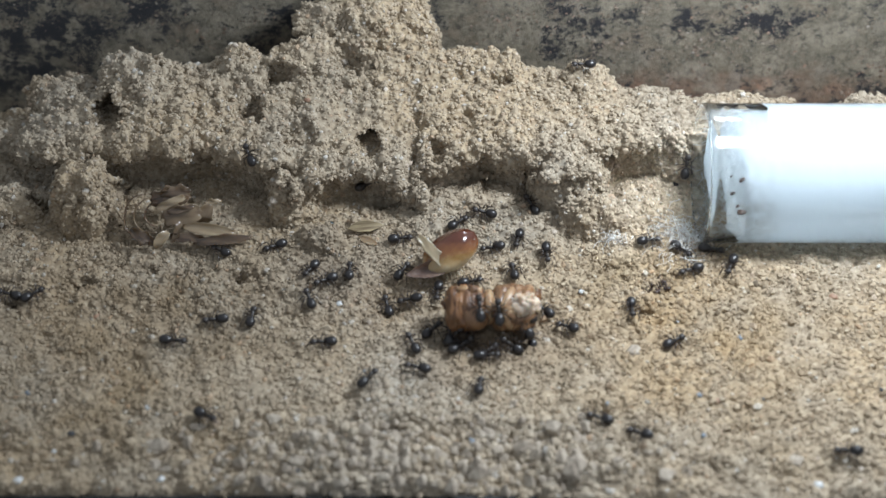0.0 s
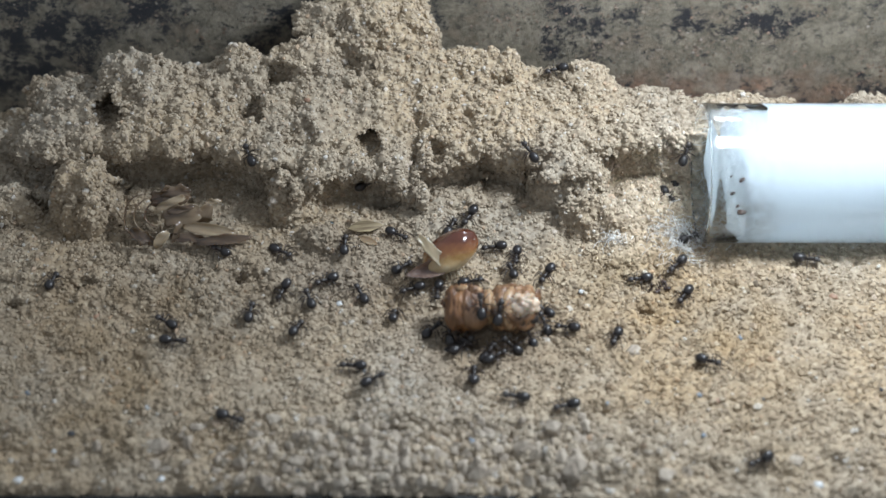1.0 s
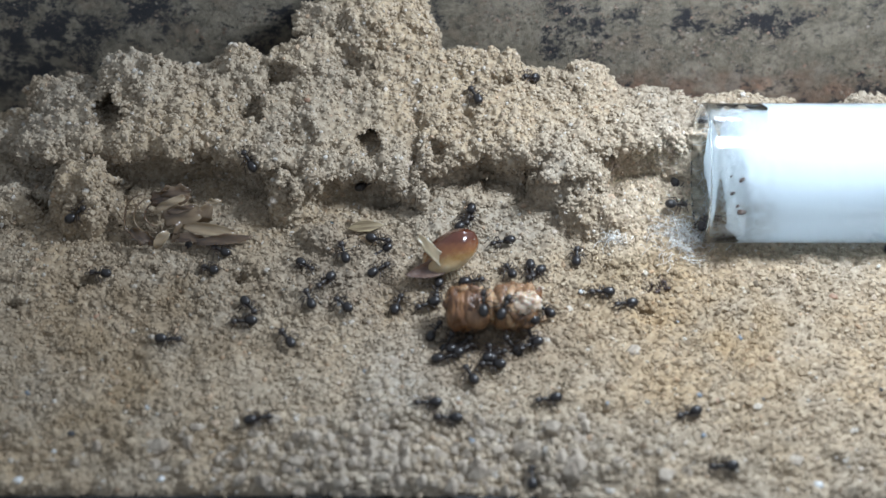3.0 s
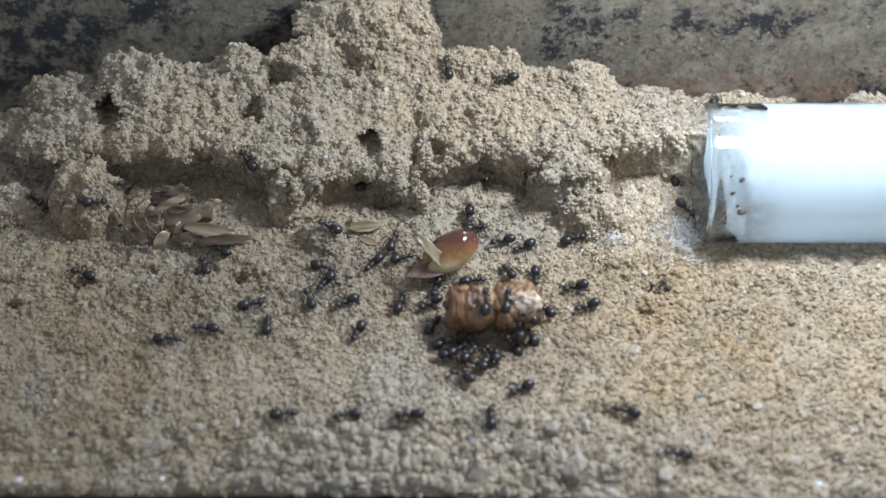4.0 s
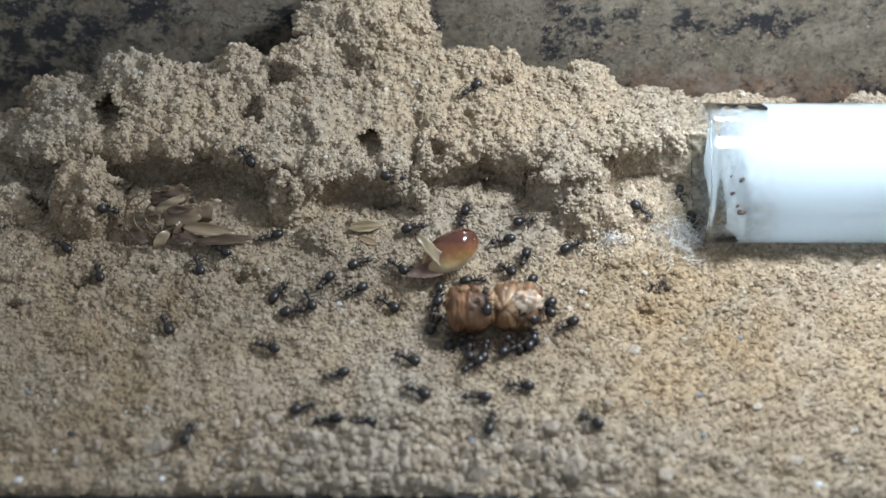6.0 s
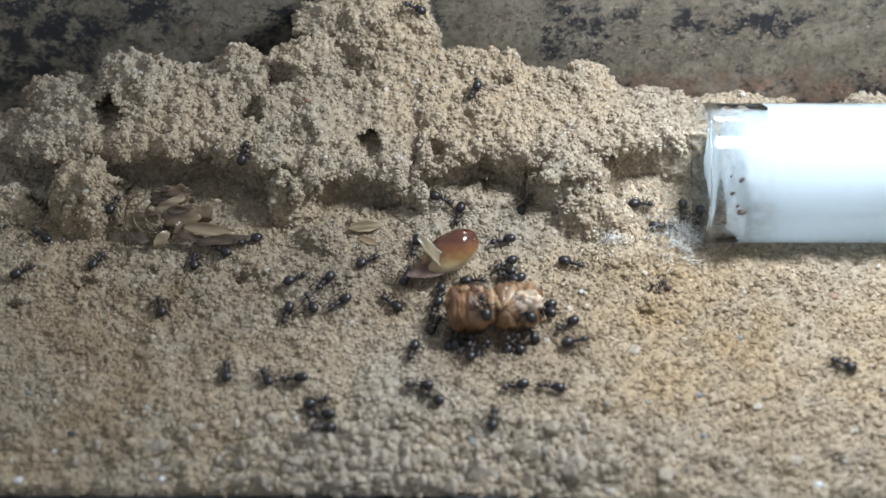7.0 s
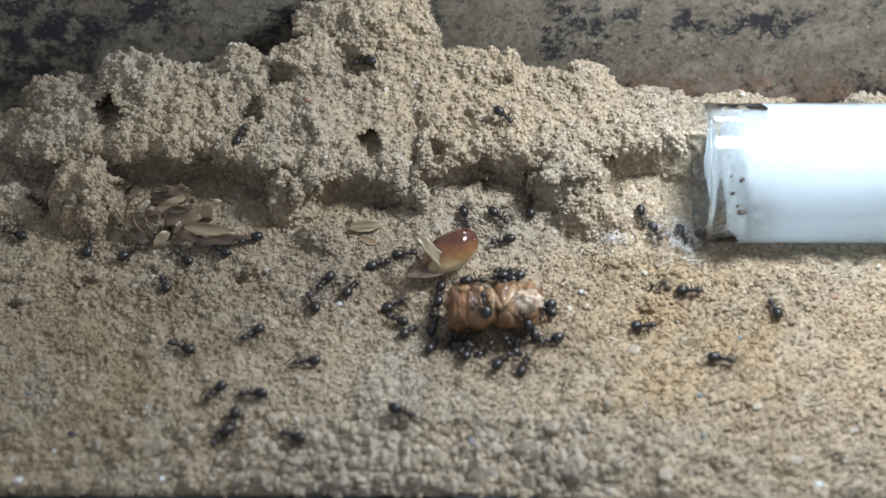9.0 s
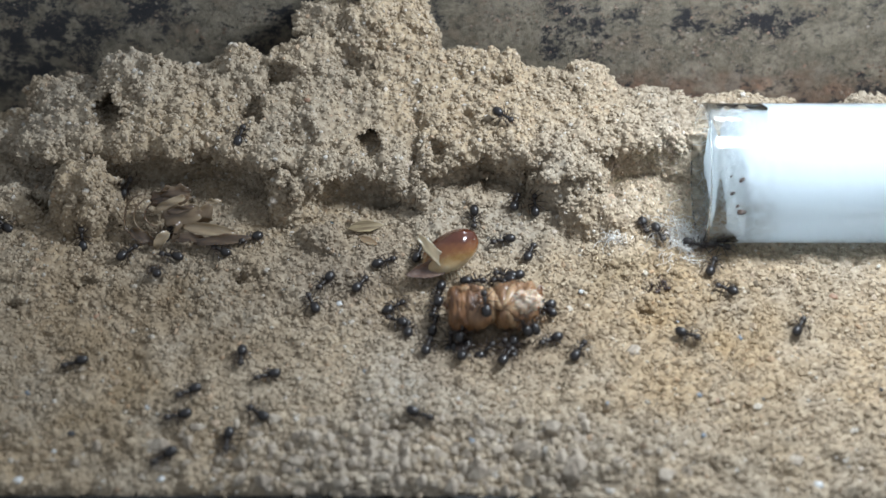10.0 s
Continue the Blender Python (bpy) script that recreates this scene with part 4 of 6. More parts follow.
def build_pebbles():
    pebble(-11.5, -9.0, 0.42, M_WHITE_STONE, "small white pebble lying in the sand")
    pebble(-30.8, -24.7, 0.35, M_WHITE_STONE, "small white pebble lying in the sand")
    pebble(-28.4, -33.7, 0.4, M_WHITE_STONE, "small white pebble lying in the sand")
    pebble(-42.5, -34.6, 0.55, M_WHITE_STONE, "small white pebble lying in the sand")
    pebble(37.5, -34.9, 0.5, M_WHITE_STONE, "small white pebble lying in the sand")
    pebble(14.8, 3.9, 0.3, M_WHITE_STONE, "small white pebble lying in the sand")
    pebble(15.5, -7.4, 0.35, M_WHITE_STONE, "small white pebble lying in the sand")
    pebble(25.4, -18.7, 0.14, M_WHITE_STONE, "small white pebble lying in the sand")
    pebble(-4.7, -35.2, 0.3, M_WHITE_STONE, "small white pebble lying in the sand")
    pebble(-13.6, -26.8, 0.7, M_GRAVEL, "small pale grey pebble lying in the sand")
    pebble(-17.4, -30.4, 0.7, M_GRAVEL, "small pale grey pebble lying in the sand")
    pebble(2.0, -32.4, 0.8, M_GRAVEL, "small pale grey pebble lying in the sand")
    pebble(25.8, -11.8, 0.2, M_WHITE_STONE, "small white pebble lying in the sand")
    pebble(-39.7, -30.2, 0.3, M_WHITE_STONE, "small white pebble lying in the sand")
    pebble(-8.3, -19.7, 0.3, M_BLUE_STONE, "small blue-grey pebble lying in the sand")
    pebble(26.9, -22.9, 0.35, M_BLUE_STONE, "small blue-grey pebble lying in the sand")
    pebble(33.5, -23.5, 0.28, M_DARK_STONE, "small black pebble lying in the sand")
    pebble(-43.7, -22.5, 0.4, M_BLUE_STONE, "small blue-grey pebble lying in the sand")
    pebble(-38.2, -28.2, 0.45, M_DARK_STONE, "small dark pebble lying in the sand")
    pebble(46.2, -22.1, 0.28, M_DARK_STONE, "small dark pebble lying in the sand")
    pebble(28.7, -23.7, 0.4, M_RED_STONE, "small orange pebble lying in the sand")
    pebble(-16.1, 16.3, 0.45, M_RED_STONE, "small orange pebble lying in the sand")
    pebble(-38.3, -10.9, 0.5, M_RED_STONE, "small orange pebble lying in the sand")
    pebble(43.4, -8.7, 0.5, M_RED_STONE, "small orange pebble lying in the sand")
    pebble(6.4, 14.3, 0.25, M_BLUE_STONE, "small blue-grey pebble lying in the sand")
    pebble(26.7, -28.7, 0.35, M_BLUE_STONE, "small blue-grey pebble lying in the sand")
    pebble(-23.5, -27.8, 0.25, M_WHITE_STONE, "small white pebble lying in the sand")
    pebble(2.9, -29.6, 0.45, M_BLUE_STONE, "small blue-grey pebble lying in the sand")
    pebble(5.5, -30.3, 0.7, M_GRAVEL, "small pale grey pebble lying in the sand")
    pebble(-0.8, -31.3, 0.75, M_GRAVEL, "small pale grey pebble lying in the sand")
    pebble(8.1, -30.2, 0.6, M_GRAVEL, "small pale grey pebble lying in the sand")
    pebble(-4.9, -24.6, 0.6, M_GRAVEL, "small pale grey pebble lying in the sand")
    pebble(32.3, -14.2, 0.4, M_BLUE_STONE, "small blue-grey pebble lying in the sand")
    pebble(-7.3, -32.5, 0.6, M_GRAVEL, "small pale grey pebble lying in the sand")
    pebble(-2.8, -33.6, 0.45, M_DARK_STONE, "small dark pebble lying in the sand")
    pebble(-14.7, -33.5, 0.4, M_DARK_STONE, "small dark pebble lying in the sand")
    pebble(20.6, -16.4, 0.85, M_GRAVEL, "flat pale grey stone lying in the sand", squash=0.22)
    pebble(-5.4, -17.6, 0.9, M_GRAVEL, "flat pale grey stone lying in the sand", squash=0.25)
    pebble(17.2, -24.0, 0.3, M_BLUE_STONE, "small blue-grey pebble lying in the sand")


def build_cotton_wisps():
    bm = bmesh.new()
    rng = random.Random(5)
    for k in range(340):
        x, y = rng.gauss(27.6, 1.5), rng.gauss(1.6, 2.0)
        if k > 300:
            x, y = rng.gauss(19.6, 0.6), rng.gauss(0.7, 0.3)
        z = ground_z(x, y) + rng.uniform(0.05, 0.8)
        a, ln = rng.uniform(0, 6.28), rng.uniform(0.7, 2.2)
        pts = []
        for t in (0, 0.33, 0.66, 1):
            pts.append(((x + ln * t * math.cos(a + t)) * MM, (y + ln * t * math.sin(a + t)) * MM, (z + 0.5 * math.sin(3 * t + k)) * MM))
        tube_along(bm, pts, [0.00003] * 4, 3)
    tagged(part("cotton_wisps", bm, M_WISP), "thin white cotton fibres pulled out onto the sand", "cotton", kind="stuff")


def build_debris():
    bm = bmesh.new()
    rng = random.Random(8)
    for k in range(26):
        x, y = rng.gauss(23.9, 1.0), rng.gauss(-6.2, 0.6)
        z = ground_z(x, y, RELIEF) + 0.1
        a = rng.uniform(0, 6.28)
        tube_along(bm, [(x * MM, y * MM, z * MM), ((x + 0.5 * math.cos(a)) * MM, (y + 0.5 * math.sin(a)) * MM, (z + rng.uniform(0, 0.5)) * MM)], [0.00011, 0.00006], 5)
    for k in range(7):
        x, y = rng.gauss(24.0, 0.8), rng.gauss(-6.3, 0.4)
        blob(bm, (x * MM, y * MM, (ground_z(x, y, RELIEF) + 0.15) * MM), (0.00035, 0.00025, 0.0002), 8, 6)
    tagged(part("litter_clump", bm, M_DEBRIS), "dark brown clump of insect leg scraps on sand", "litter")
    x, y = -13.1, 2.9
    bm = bmesh.new()
    blob(bm, (x * MM, y * MM, (ground_z(x, y) + 0.3) * MM), (0.0005, 0.00035, 0.0003), 14, 9)
    tagged(part("beetle_shell", bm, M_BLUE), "tiny metallic blue-green beetle shell on sand", "beetle shell")


build_husk_pile()
build_seed_husk()
build_shell_prey()
BODY_PREY = build_body_prey()
build_pebbles()
build_cotton_wisps()
build_debris()


# ---- the ants ----
HIPS = ((0.42, 0.17, 0.52), (0.14, 0.20, 0.50), (-0.14, 0.17, 0.50))
KNEES = ((0.62, 0.62, 0.58), (0.05, 0.78, 0.58), (-0.55, 0.64, 0.58))
FEET = ((1.15, 1.15, -0.50), (0.00, 1.45, -0.48), (-1.35, 1.15, -0.48))


def build_ant():
    ant = empty("ant", pose(0, 0, 0), "glossy black worker ant walking on the sand", "ant", "ants of the colony")

    def m(*v):
        return tuple(c * MM for c in v)
    bm = bmesh.new()
    blob(bm, m(-1.02, 0, 0.66), m(0.78, 0.56, 0.52), 16, 11, lambda c: 1 - 0.12 * max(0, -c.x) ** 2 + 0.02 * math.sin(c.x * 14))
    part("gaster", bm, M_ANT, ant, "shiny rounded black abdomen")
    bm = bmesh.new()
    tube_along(bm, [m(-0.42, 0, 0.5), m(-0.30, 0, 0.66), m(-0.20, 0, 0.52)], m(0.09, 0.13, 0.09), 8)
    part("waist", bm, M_ANT_DULL, ant)
    bm = bmesh.new()
    tube_along(bm, [m(-0.30, 0, 0.52), m(-0.12, 0, 0.60), m(0.10, 0, 0.60), m(0.34, 0, 0.66), m(0.52, 0, 0.64), m(0.64, 0, 0.60)], m(0.09, 0.17, 0.18, 0.22, 0.18, 0.09), 10)
    part("thorax", bm, M_ANT_DULL, ant)
    bm = bmesh.new()
    blob(bm, m(0.95, 0, 0.60), m(0.42, 0.38, 0.29), 14, 9, lambda c: 1 - 0.18 * max(0, c.x) ** 2)
    head = part("head", bm, M_ANT_DULL, ant)
    for s in (1, -1):
        bm = bmesh.new()
        tube_along(bm, [m(0, 0, 0), m(0.18, 0.34 * s, 0.24), m(0.42, 0.41 * s, 0.02), m(0.72, 0.36 * s, -0.28)], m(0.045, 0.04, 0.045, 0.055), 5)
        antenna = part("antenna", bm, M_LEG, head)
        antenna.matrix_basis = pose(1.18 * MM, 0.14 * s * MM, 0.70 * MM)
        bm = bmesh.new()
        tube_along(bm, [m(1.20, 0.16 * s, 0.50), m(1.38, 0.13 * s, 0.44), m(1.46, 0.03 * s, 0.42)], m(0.07, 0.06, 0.02), 6)
        part("mandible", bm, M_LEG, head)
        bm = bmesh.new()
        blob(bm, m(0.98, 0.31 * s, 0.68), m(0.09, 0.06, 0.08), 8, 6)
        part("eye", bm, M_ANT, head)
    for s in (1, -1):
        for hip, knee, foot in zip(HIPS, KNEES, FEET):
            bm = bmesh.new()
            k, f = (knee[0] - hip[0] * 0.0, knee[1] * s, knee[2]), (foot[0], foot[1] * s, foot[2])
            k = (k[0] - hip[0], k[1] - hip[1] * s, k[2] - 0.15)
            f = (f[0] - hip[0], f[1] - hip[1] * s, f[2])
            mid = tuple(k[i] * 0.35 + f[i] * 0.65 for i in range(3))
            tube_along(bm, [m(0, 0, 0), m(*[c * 0.5 for c in k]), m(*k), m(mid[0], mid[1], mid[2] + 0.03), m(*f)], m(0.065, 0.08, 0.06, 0.045, 0.032), 5)
            leg = part("leg", bm, M_LEG, ant)
            leg.matrix_basis = pose(hip[0] * MM, hip[1] * s * MM, hip[2] * MM)
    return ant


def prey_top(x, y):
    """Height above the ground of the prey's backs, in mm."""
    u, v = (x - PREY_BODY[0]) / 5.0, (y - PREY_BODY[1]) / 2.9
    h = 2.35 + 2.5 * math.sqrt(max(0.0, 1 - u * u - v * v)) if u * u + v * v < 0.96 else 0.0
    return h


def footing(x, y):
    """What an ant stands on at x, y: sand, prey or the inside of the tube; mm."""
    z = ground_z(x, y)
    if x > 29.8 and abs(y - TUBE_Y) < 6.2 and y > TUBE_Y - 5.0:
        return TUBE_Z - math.sqrt(6.95 ** 2 - (y - TUBE_Y) ** 2)
    return z + prey_top(x, y)


def smooth_footing(x, y):
    r = 0.7
    return (2 * footing(x, y) + footing(x + r, y) + footing(x - r, y) + footing(x, y + r) + footing(x, y - r)) / 6


def stance(x, y, heading, lift):
    """An ant's pose at x, y in mm, its head to the heading in degrees, lying along the slope."""
    r = 1.0
    gx = (smooth_footing(x + r, y) - smooth_footing(x - r, y)) / (2 * r)
    gy = (smooth_footing(x, y + r) - smooth_footing(x, y - r)) / (2 * r)
    g = math.hypot(gx, gy)
    if g > 1.2:
        gx, gy = gx * 1.2 / g, gy * 1.2 / g
    up = Vector((-gx, -gy, 1)).normalized()
    f = Vector((math.cos(radians(heading)), math.sin(radians(heading)), 0))
    f = (f - up * f.dot(up)).normalized()
    side = up.cross(f)
    turn = Matrix((f, side, up)).transposed().to_4x4()
    return Matrix.Translation((x * MM, y * MM, (smooth_footing(x, y) + lift + 0.2) * MM)) @ turn


def ant_rows(rows):
    """Fills in the way between the given rows (seconds, x, y, heading, lift), every fifth of a second."""
    out = []
    for a, b in zip(rows, rows[1:]):
        turn = (b[3] - a[3] + 180) % 360 - 180
        moved = math.hypot(b[1] - a[1], b[2] - a[2])
        n = max(1, round((b[0] - a[0]) / 0.21)) if moved > 0.25 or abs(turn) > 60 or abs(a[4] - b[4]) > 0.1 else 1
        for k in range(n):
            u = k / n
            out.append((a[0] + (b[0] - a[0]) * u, a[1] + (b[1] - a[1]) * u, a[2] + (b[2] - a[2]) * u, a[3] + turn * u, a[4] + (b[4] - a[4]) * u))
    out.append(rows[-1])
    return out


def key_ant(ant, rows):
    path = ant_rows(rows)
    walk(ant, [(t, stance(x, y, h, lift)) for t, x, y, h, lift in path])
    legs = [o for o in ant.children if o.name.startswith("leg")]
    for k, leg in enumerate(legs):
        hip = HIPS[k % 3]
        s = 1 if k < 3 else -1
        sign = 1 if k % 2 else -1
        still = pose(hip[0] * MM, hip[1] * s * MM, hip[2] * MM, 0, 0, 7 * sign)
        gait, beat = [(0.0, still)], 0
        for a, b in zip(path, path[1:]):
            if math.hypot(b[1] - a[1], b[2] - a[2]) / (b[0] - a[0]) < 1.2:
                continue
            for q in (0.25, 0.75):
                beat += 1
                t = a[0] + (b[0] - a[0]) * q
                if t > gait[-1][0] + 0.04:
                    gait.append((t, pose(hip[0] * MM, hip[1] * s * MM, hip[2] * MM, 0, 0, 20 * sign * (1 if beat % 2 else -1))))
        if len(gait) > 1:
            walk(leg, gait + [(10.0, still)])
        else:
            leg.matrix_basis = still
    rng = random.Random(rows[0][1])
    for k, antenna in enumerate(o for o in ant.children_recursive if o.name.startswith("antenna")):
        s = 1 - 2 * k
        walk(antenna, [(t, pose(1.18 * MM, 0.14 * s * MM, 0.70 * MM, rng.uniform(-8, 8), rng.uniform(-12, 14), rng.uniform(-22, 22))) for t in [i * 0.4 for i in range(26)]])


ants = [build_ant()]
while len(ants) < 69:
    ants.append(copy_thing(ants[0], pose(0, 0, 0)))


for k in [33, 34, 35, 38, 55, 56, 57, 58, 59, 60, 61, 62, 63, 64]:
    tagged(ants[k], "glossy black worker ant biting at the torn grub body")
for k in [29, 30, 49, 52]:
    tagged(ants[k], "glossy black worker ant tugging at the amber shell")
for k in [65, 66, 67]:
    tagged(ants[k], "glossy black worker ant climbing the crumbly sand mound")
for k in [2, 3, 4]:
    tagged(ants[k], "glossy black worker ant at the pile of husks")
for k in [43, 44, 45, 46, 68]:
    tagged(ants[k], "glossy black worker ant at the mouth of the glass tube")


def motions():
    key_ant(ants[0], [(0, -25.1, -12.3, -172, 0), (0.5, -28.2, -13.1, -175, 0), (1, -30.5, -12.5, 148, 0), (1.5, -31.9, -10.5, 122, 0), (2, -35.2, -6.5, 129, 0), (2.5, -37.5, -5, 158, 0), (4, -40.9, -4.1, 161, 0), (4.5, -41.2, -3.1, 95, 0), (5, -41.5, -1.5, 113, 0), (5.5, -42.7, -0.6, 142, 0), (7, -46.7, 1.9, 143, 0), (7.5, -46.6, 1.9, 143, 0), (8, -47.6, 0.9, 156, 0.1), (8.5, -48, 1.6, 157, 0.3), (9, -49.8, 2, 162, 0.1), (9.5, -50.6, 1.9, 128, 0.2), (10, -51.4, 4.2, 128, -0.5)])
    key_ant(ants[1], [(0, -29, -15.6, 0, 0), (1, -29, -15.6, 0, 0), (2.5, -29.4, -15.5, 0, 0), (4, -29.7, -15.5, 0, 0), (4.5, -29.6, -15.4, 15, 0), (5, -29.7, -15.4, 51, 0), (5.5, -29.9, -14.3, 119, 0), (7, -31.2, -9.8, 104, 0), (7.5, -31.1, -9.3, 97, 0), (8, -30.4, -9.3, 83, 0), (8.5, -30.2, -8.8, 93, 0), (9, -31.3, -6.3, 111, 0), (9.5, -31.9, -5.3, 111, 0), (10, -32.6, -4.2, 111, 0)])
    key_ant(ants[2], [(0, -25.5, -0.6, 139, 0), (5, -25.5, -0.6, 139, 0), (10, -25.5, -0.6, 139, 0)])
    key_ant(ants[3], [(0, -26.2, -5.1, 139, -1.5), (1.5, -26.2, -5.1, 139, -1.5), (2, -25.4, -5, 139, 0), (2.5, -26, -4, 151, 0), (4, -27.1, -2.8, 111, 0), (4.5, -27.3, -3.5, 111, 0), (5, -27.4, -3, 111, 0), (5.5, -27.5, -3, 115, 0), (7, -28.4, -1.6, 97, 0), (7.5, -28.6, -1.7, 93, 0), (8, -28.9, -0.4, 90, 0), (8.5, -30, -1.1, 139, 0), (9, -30, -1.1, 139, 0), (9.5, -30.6, -1.4, 151, 0), (10, -31.3, -1.2, 165, 0)])
    key_ant(ants[4], [(0, -29.8, 2.6, 111, -2), (2.5, -29.8, 2.6, 111, -2), (4, -29.8, 2.6, 97, 0.6), (5.5, -29.7, 2.5, 97, 0.6), (7, -32.2, 2.3, 90, 0.6), (10, -31.8, 2.1, 83, 0.6)])
    key_ant(ants[5], [(0, -19.5, -0.2, -151, 0), (0.5, -20.6, -1.3, -129, 0), (1, -18.4, -0.8, -29, 0), (1.5, -16.7, -2.4, -46, 0), (2, -16.4, -3.6, -61, 0), (2.5, -16.4, -3.7, -61, 0), (4, -13.5, -4, -22, 0), (4.5, -12.1, -4.1, 0, 0), (5, -10.6, -3.9, 15, 0), (5.5, -9.7, -3.1, 22, 0), (7, -8.5, -2.5, 35, 0), (7.5, -8.5, -2.5, 35, 0), (8, -8.2, -2.5, 35, 0), (8.5, -8, -2.6, 35, 0), (9, -7.2, -2.8, 22, 0), (9.5, -6.7, -2.6, 15, 0), (10, -6.5, -2.6, 22, 0)])
    key_ant(ants[6], [(0, -13.4, -5.9, -151, 0), (1, -13.3, -5.9, -151, 0), (2, -13.4, -6, -134, 0), (2.5, -13.4, -6, -134, 0), (4, -13.3, -6.1, -124, 0), (5.5, -13.4, -6.1, -124, 0), (10, -13.4, -6.1, -124, 0)])
    key_ant(ants[7], [(0, -15, -8.8, 111, 0), (4, -15, -8.8, 111, 0), (5.5, -15, -8.8, 111, 0), (7, -14.8, -9.3, 115, 0), (7.5, -14.6, -9.2, 115, 0), (10, -14.6, -9.3, 115, 0)])
    key_ant(ants[8], [(0, -20.9, -11.4, 83, 0), (0.5, -21.1, -10.9, 83, 0), (1, -21.2, -10.8, 83, 0), (1.5, -21.3, -11, 90, 0), (2, -21.4, -10.8, -90, 0), (2.5, -21.5, -10.5, -90, 0), (4, -21.1, -9.6, 15, 0), (4.5, -19.9, -9.7, 41, 0), (5, -19.6, -9.1, 46, 0), (5.5, -19, -8.3, 61, 0), (7, -16.4, -6, 35, 0), (7.5, -16.1, -6.4, -22, 0), (8, -15.3, -8.1, -41, 0), (8.5, -13.1, -8.2, 35, 0), (9, -10.2, -7.1, 61, 0), (9.5, -9.7, -6.8, 69, 0), (10, -9.3, -6.2, 61, 0)])
    key_ant(ants[9], [(0, -6.4, 2.4, -151, -1.8), (2, -6.4, 2.4, -151, -1.8), (4, -8, -2.9, -129, 0), (5.5, -9.1, -6.6, -139, 0), (7, -11.5, -9.6, -145, 0), (7.5, -15, -12, -139, 0), (8, -16.6, -15.1, -119, 0), (8.5, -20.2, -18.8, -124, 0), (9, -23.9, -23.1, -129, 0), (9.5, -26, -25.9, -134, 0), (10, -27.6, -26.3, -165, 0)])
    key_ant(ants[10], [(0, -2.9, -19.8, 162, 0), (0.5, -4.3, -19.1, 176, 0), (1, -9.7, -19.4, 172, 0), (1.5, -12.5, -18.2, 153, 0), (2, -14.5, -16.9, 148, 0), (2.5, -15.8, -16, 139, 0), (4, -19.2, -12.7, 90, 0), (4.5, -18.6, -12.2, 69, 0), (5, -18, -10.9, 76, 0), (5.5, -16, -10.4, 69, 0), (7, -17.2, -11, -104, 0), (7.5, -18.2, -12.3, -134, 0), (8, -18.2, -13.1, 111, 0), (8.5, -19.8, -13.3, 180, 0), (9, -20.8, -14.5, -139, 0), (9.5, -21.6, -15.8, -111, 0), (10, -21.6, -18, -90, 0)])
    key_ant(ants[11], [(0, -13.1, -15.4, -177, 0), (0.5, -16.2, -15.8, 141, 0), (1, -15.9, -13.7, 69, 0), (1.5, -14.4, -13, 46, 0), (2, -11.2, -10.4, 90, 0), (2.5, -11.3, -9.8, 93, 0), (4, -10.8, -9.4, -151, 0), (4.5, -13.8, -13.4, -134, 0), (5, -15.6, -14.4, -165, 0), (5.5, -19.2, -13.9, 180, 0), (7, -18.8, -20.7, 111, 0), (7.5, -21.7, -18.3, 151, 0), (8, -22.5, -18.3, 151, 0), (8.5, -25.1, -17.6, 180, 0), (9, -28.4, -16.3, 158, 0), (9.5, -33.8, -16.8, 180, 0), (10, -39.4, -18.8, -165, 0)])
    key_ant(ants[12], [(0, -29, -42.8, -151, 0), (4, -29, -42.8, 80, 0), (5.5, -27.5, -32.6, 73, 0), (7, -23, -20, 97, 0), (7.5, -21.1, -21.6, 129, 0), (8, -20.9, -22.2, -151, 0), (8.5, -22.4, -24.7, -119, 0), (9, -21.7, -27.1, -97, 0), (9.5, -22.3, -27.9, -129, 0), (10, -21.9, -29.4, -97, 0)])
    key_ant(ants[13], [(0, -9.8, -14.2, -111, -2.5), (2.5, -9.8, -14.2, -111, -2.5), (4, -9.3, -14.1, -111, 0), (4.5, -10.2, -17, -151, 0), (5, -8, -19.5, -51, 0), (5.5, -9.3, -20.9, -145, 0), (7, -15.8, -21, 180, 0), (7.5, -17.9, -24, -151, 0), (8, -18.3, -23.4, 180, 0), (8.5, -18.5, -23.6, 180, 0), (9, -20, -23.5, 180, 0), (9.5, -24.1, -22.6, -173, 0), (10, -26.8, -23.3, -151, 0)])
    key_ant(ants[14], [(0, -24.3, -26.5, -35, 0), (0.5, -23.5, -26.6, -29, 0), (1, -21.9, -26.7, -15, 0), (1.5, -21.5, -26.8, -15, 0), (2, -21.1, -26.8, -17, 0), (2.5, -20, -27.2, 6, 0), (4, -16.4, -26.5, 15, 0), (4.5, -15.7, -26.1, 15, 0), (5, -15.6, -26, 15, 0), (5.5, -15.1, -25.9, 29, 0), (7, -13, -24.6, 26, 0), (7.5, -11.3, -23.9, 0, 0), (8, -7.9, -24.7, -14, 0), (8.5, -5.8, -25.4, -20, 0), (9, -4.1, -26.5, -26, 0), (9.5, -3.1, -26.8, -18, 0), (10, -2.3, -26.6, -18, 0)])
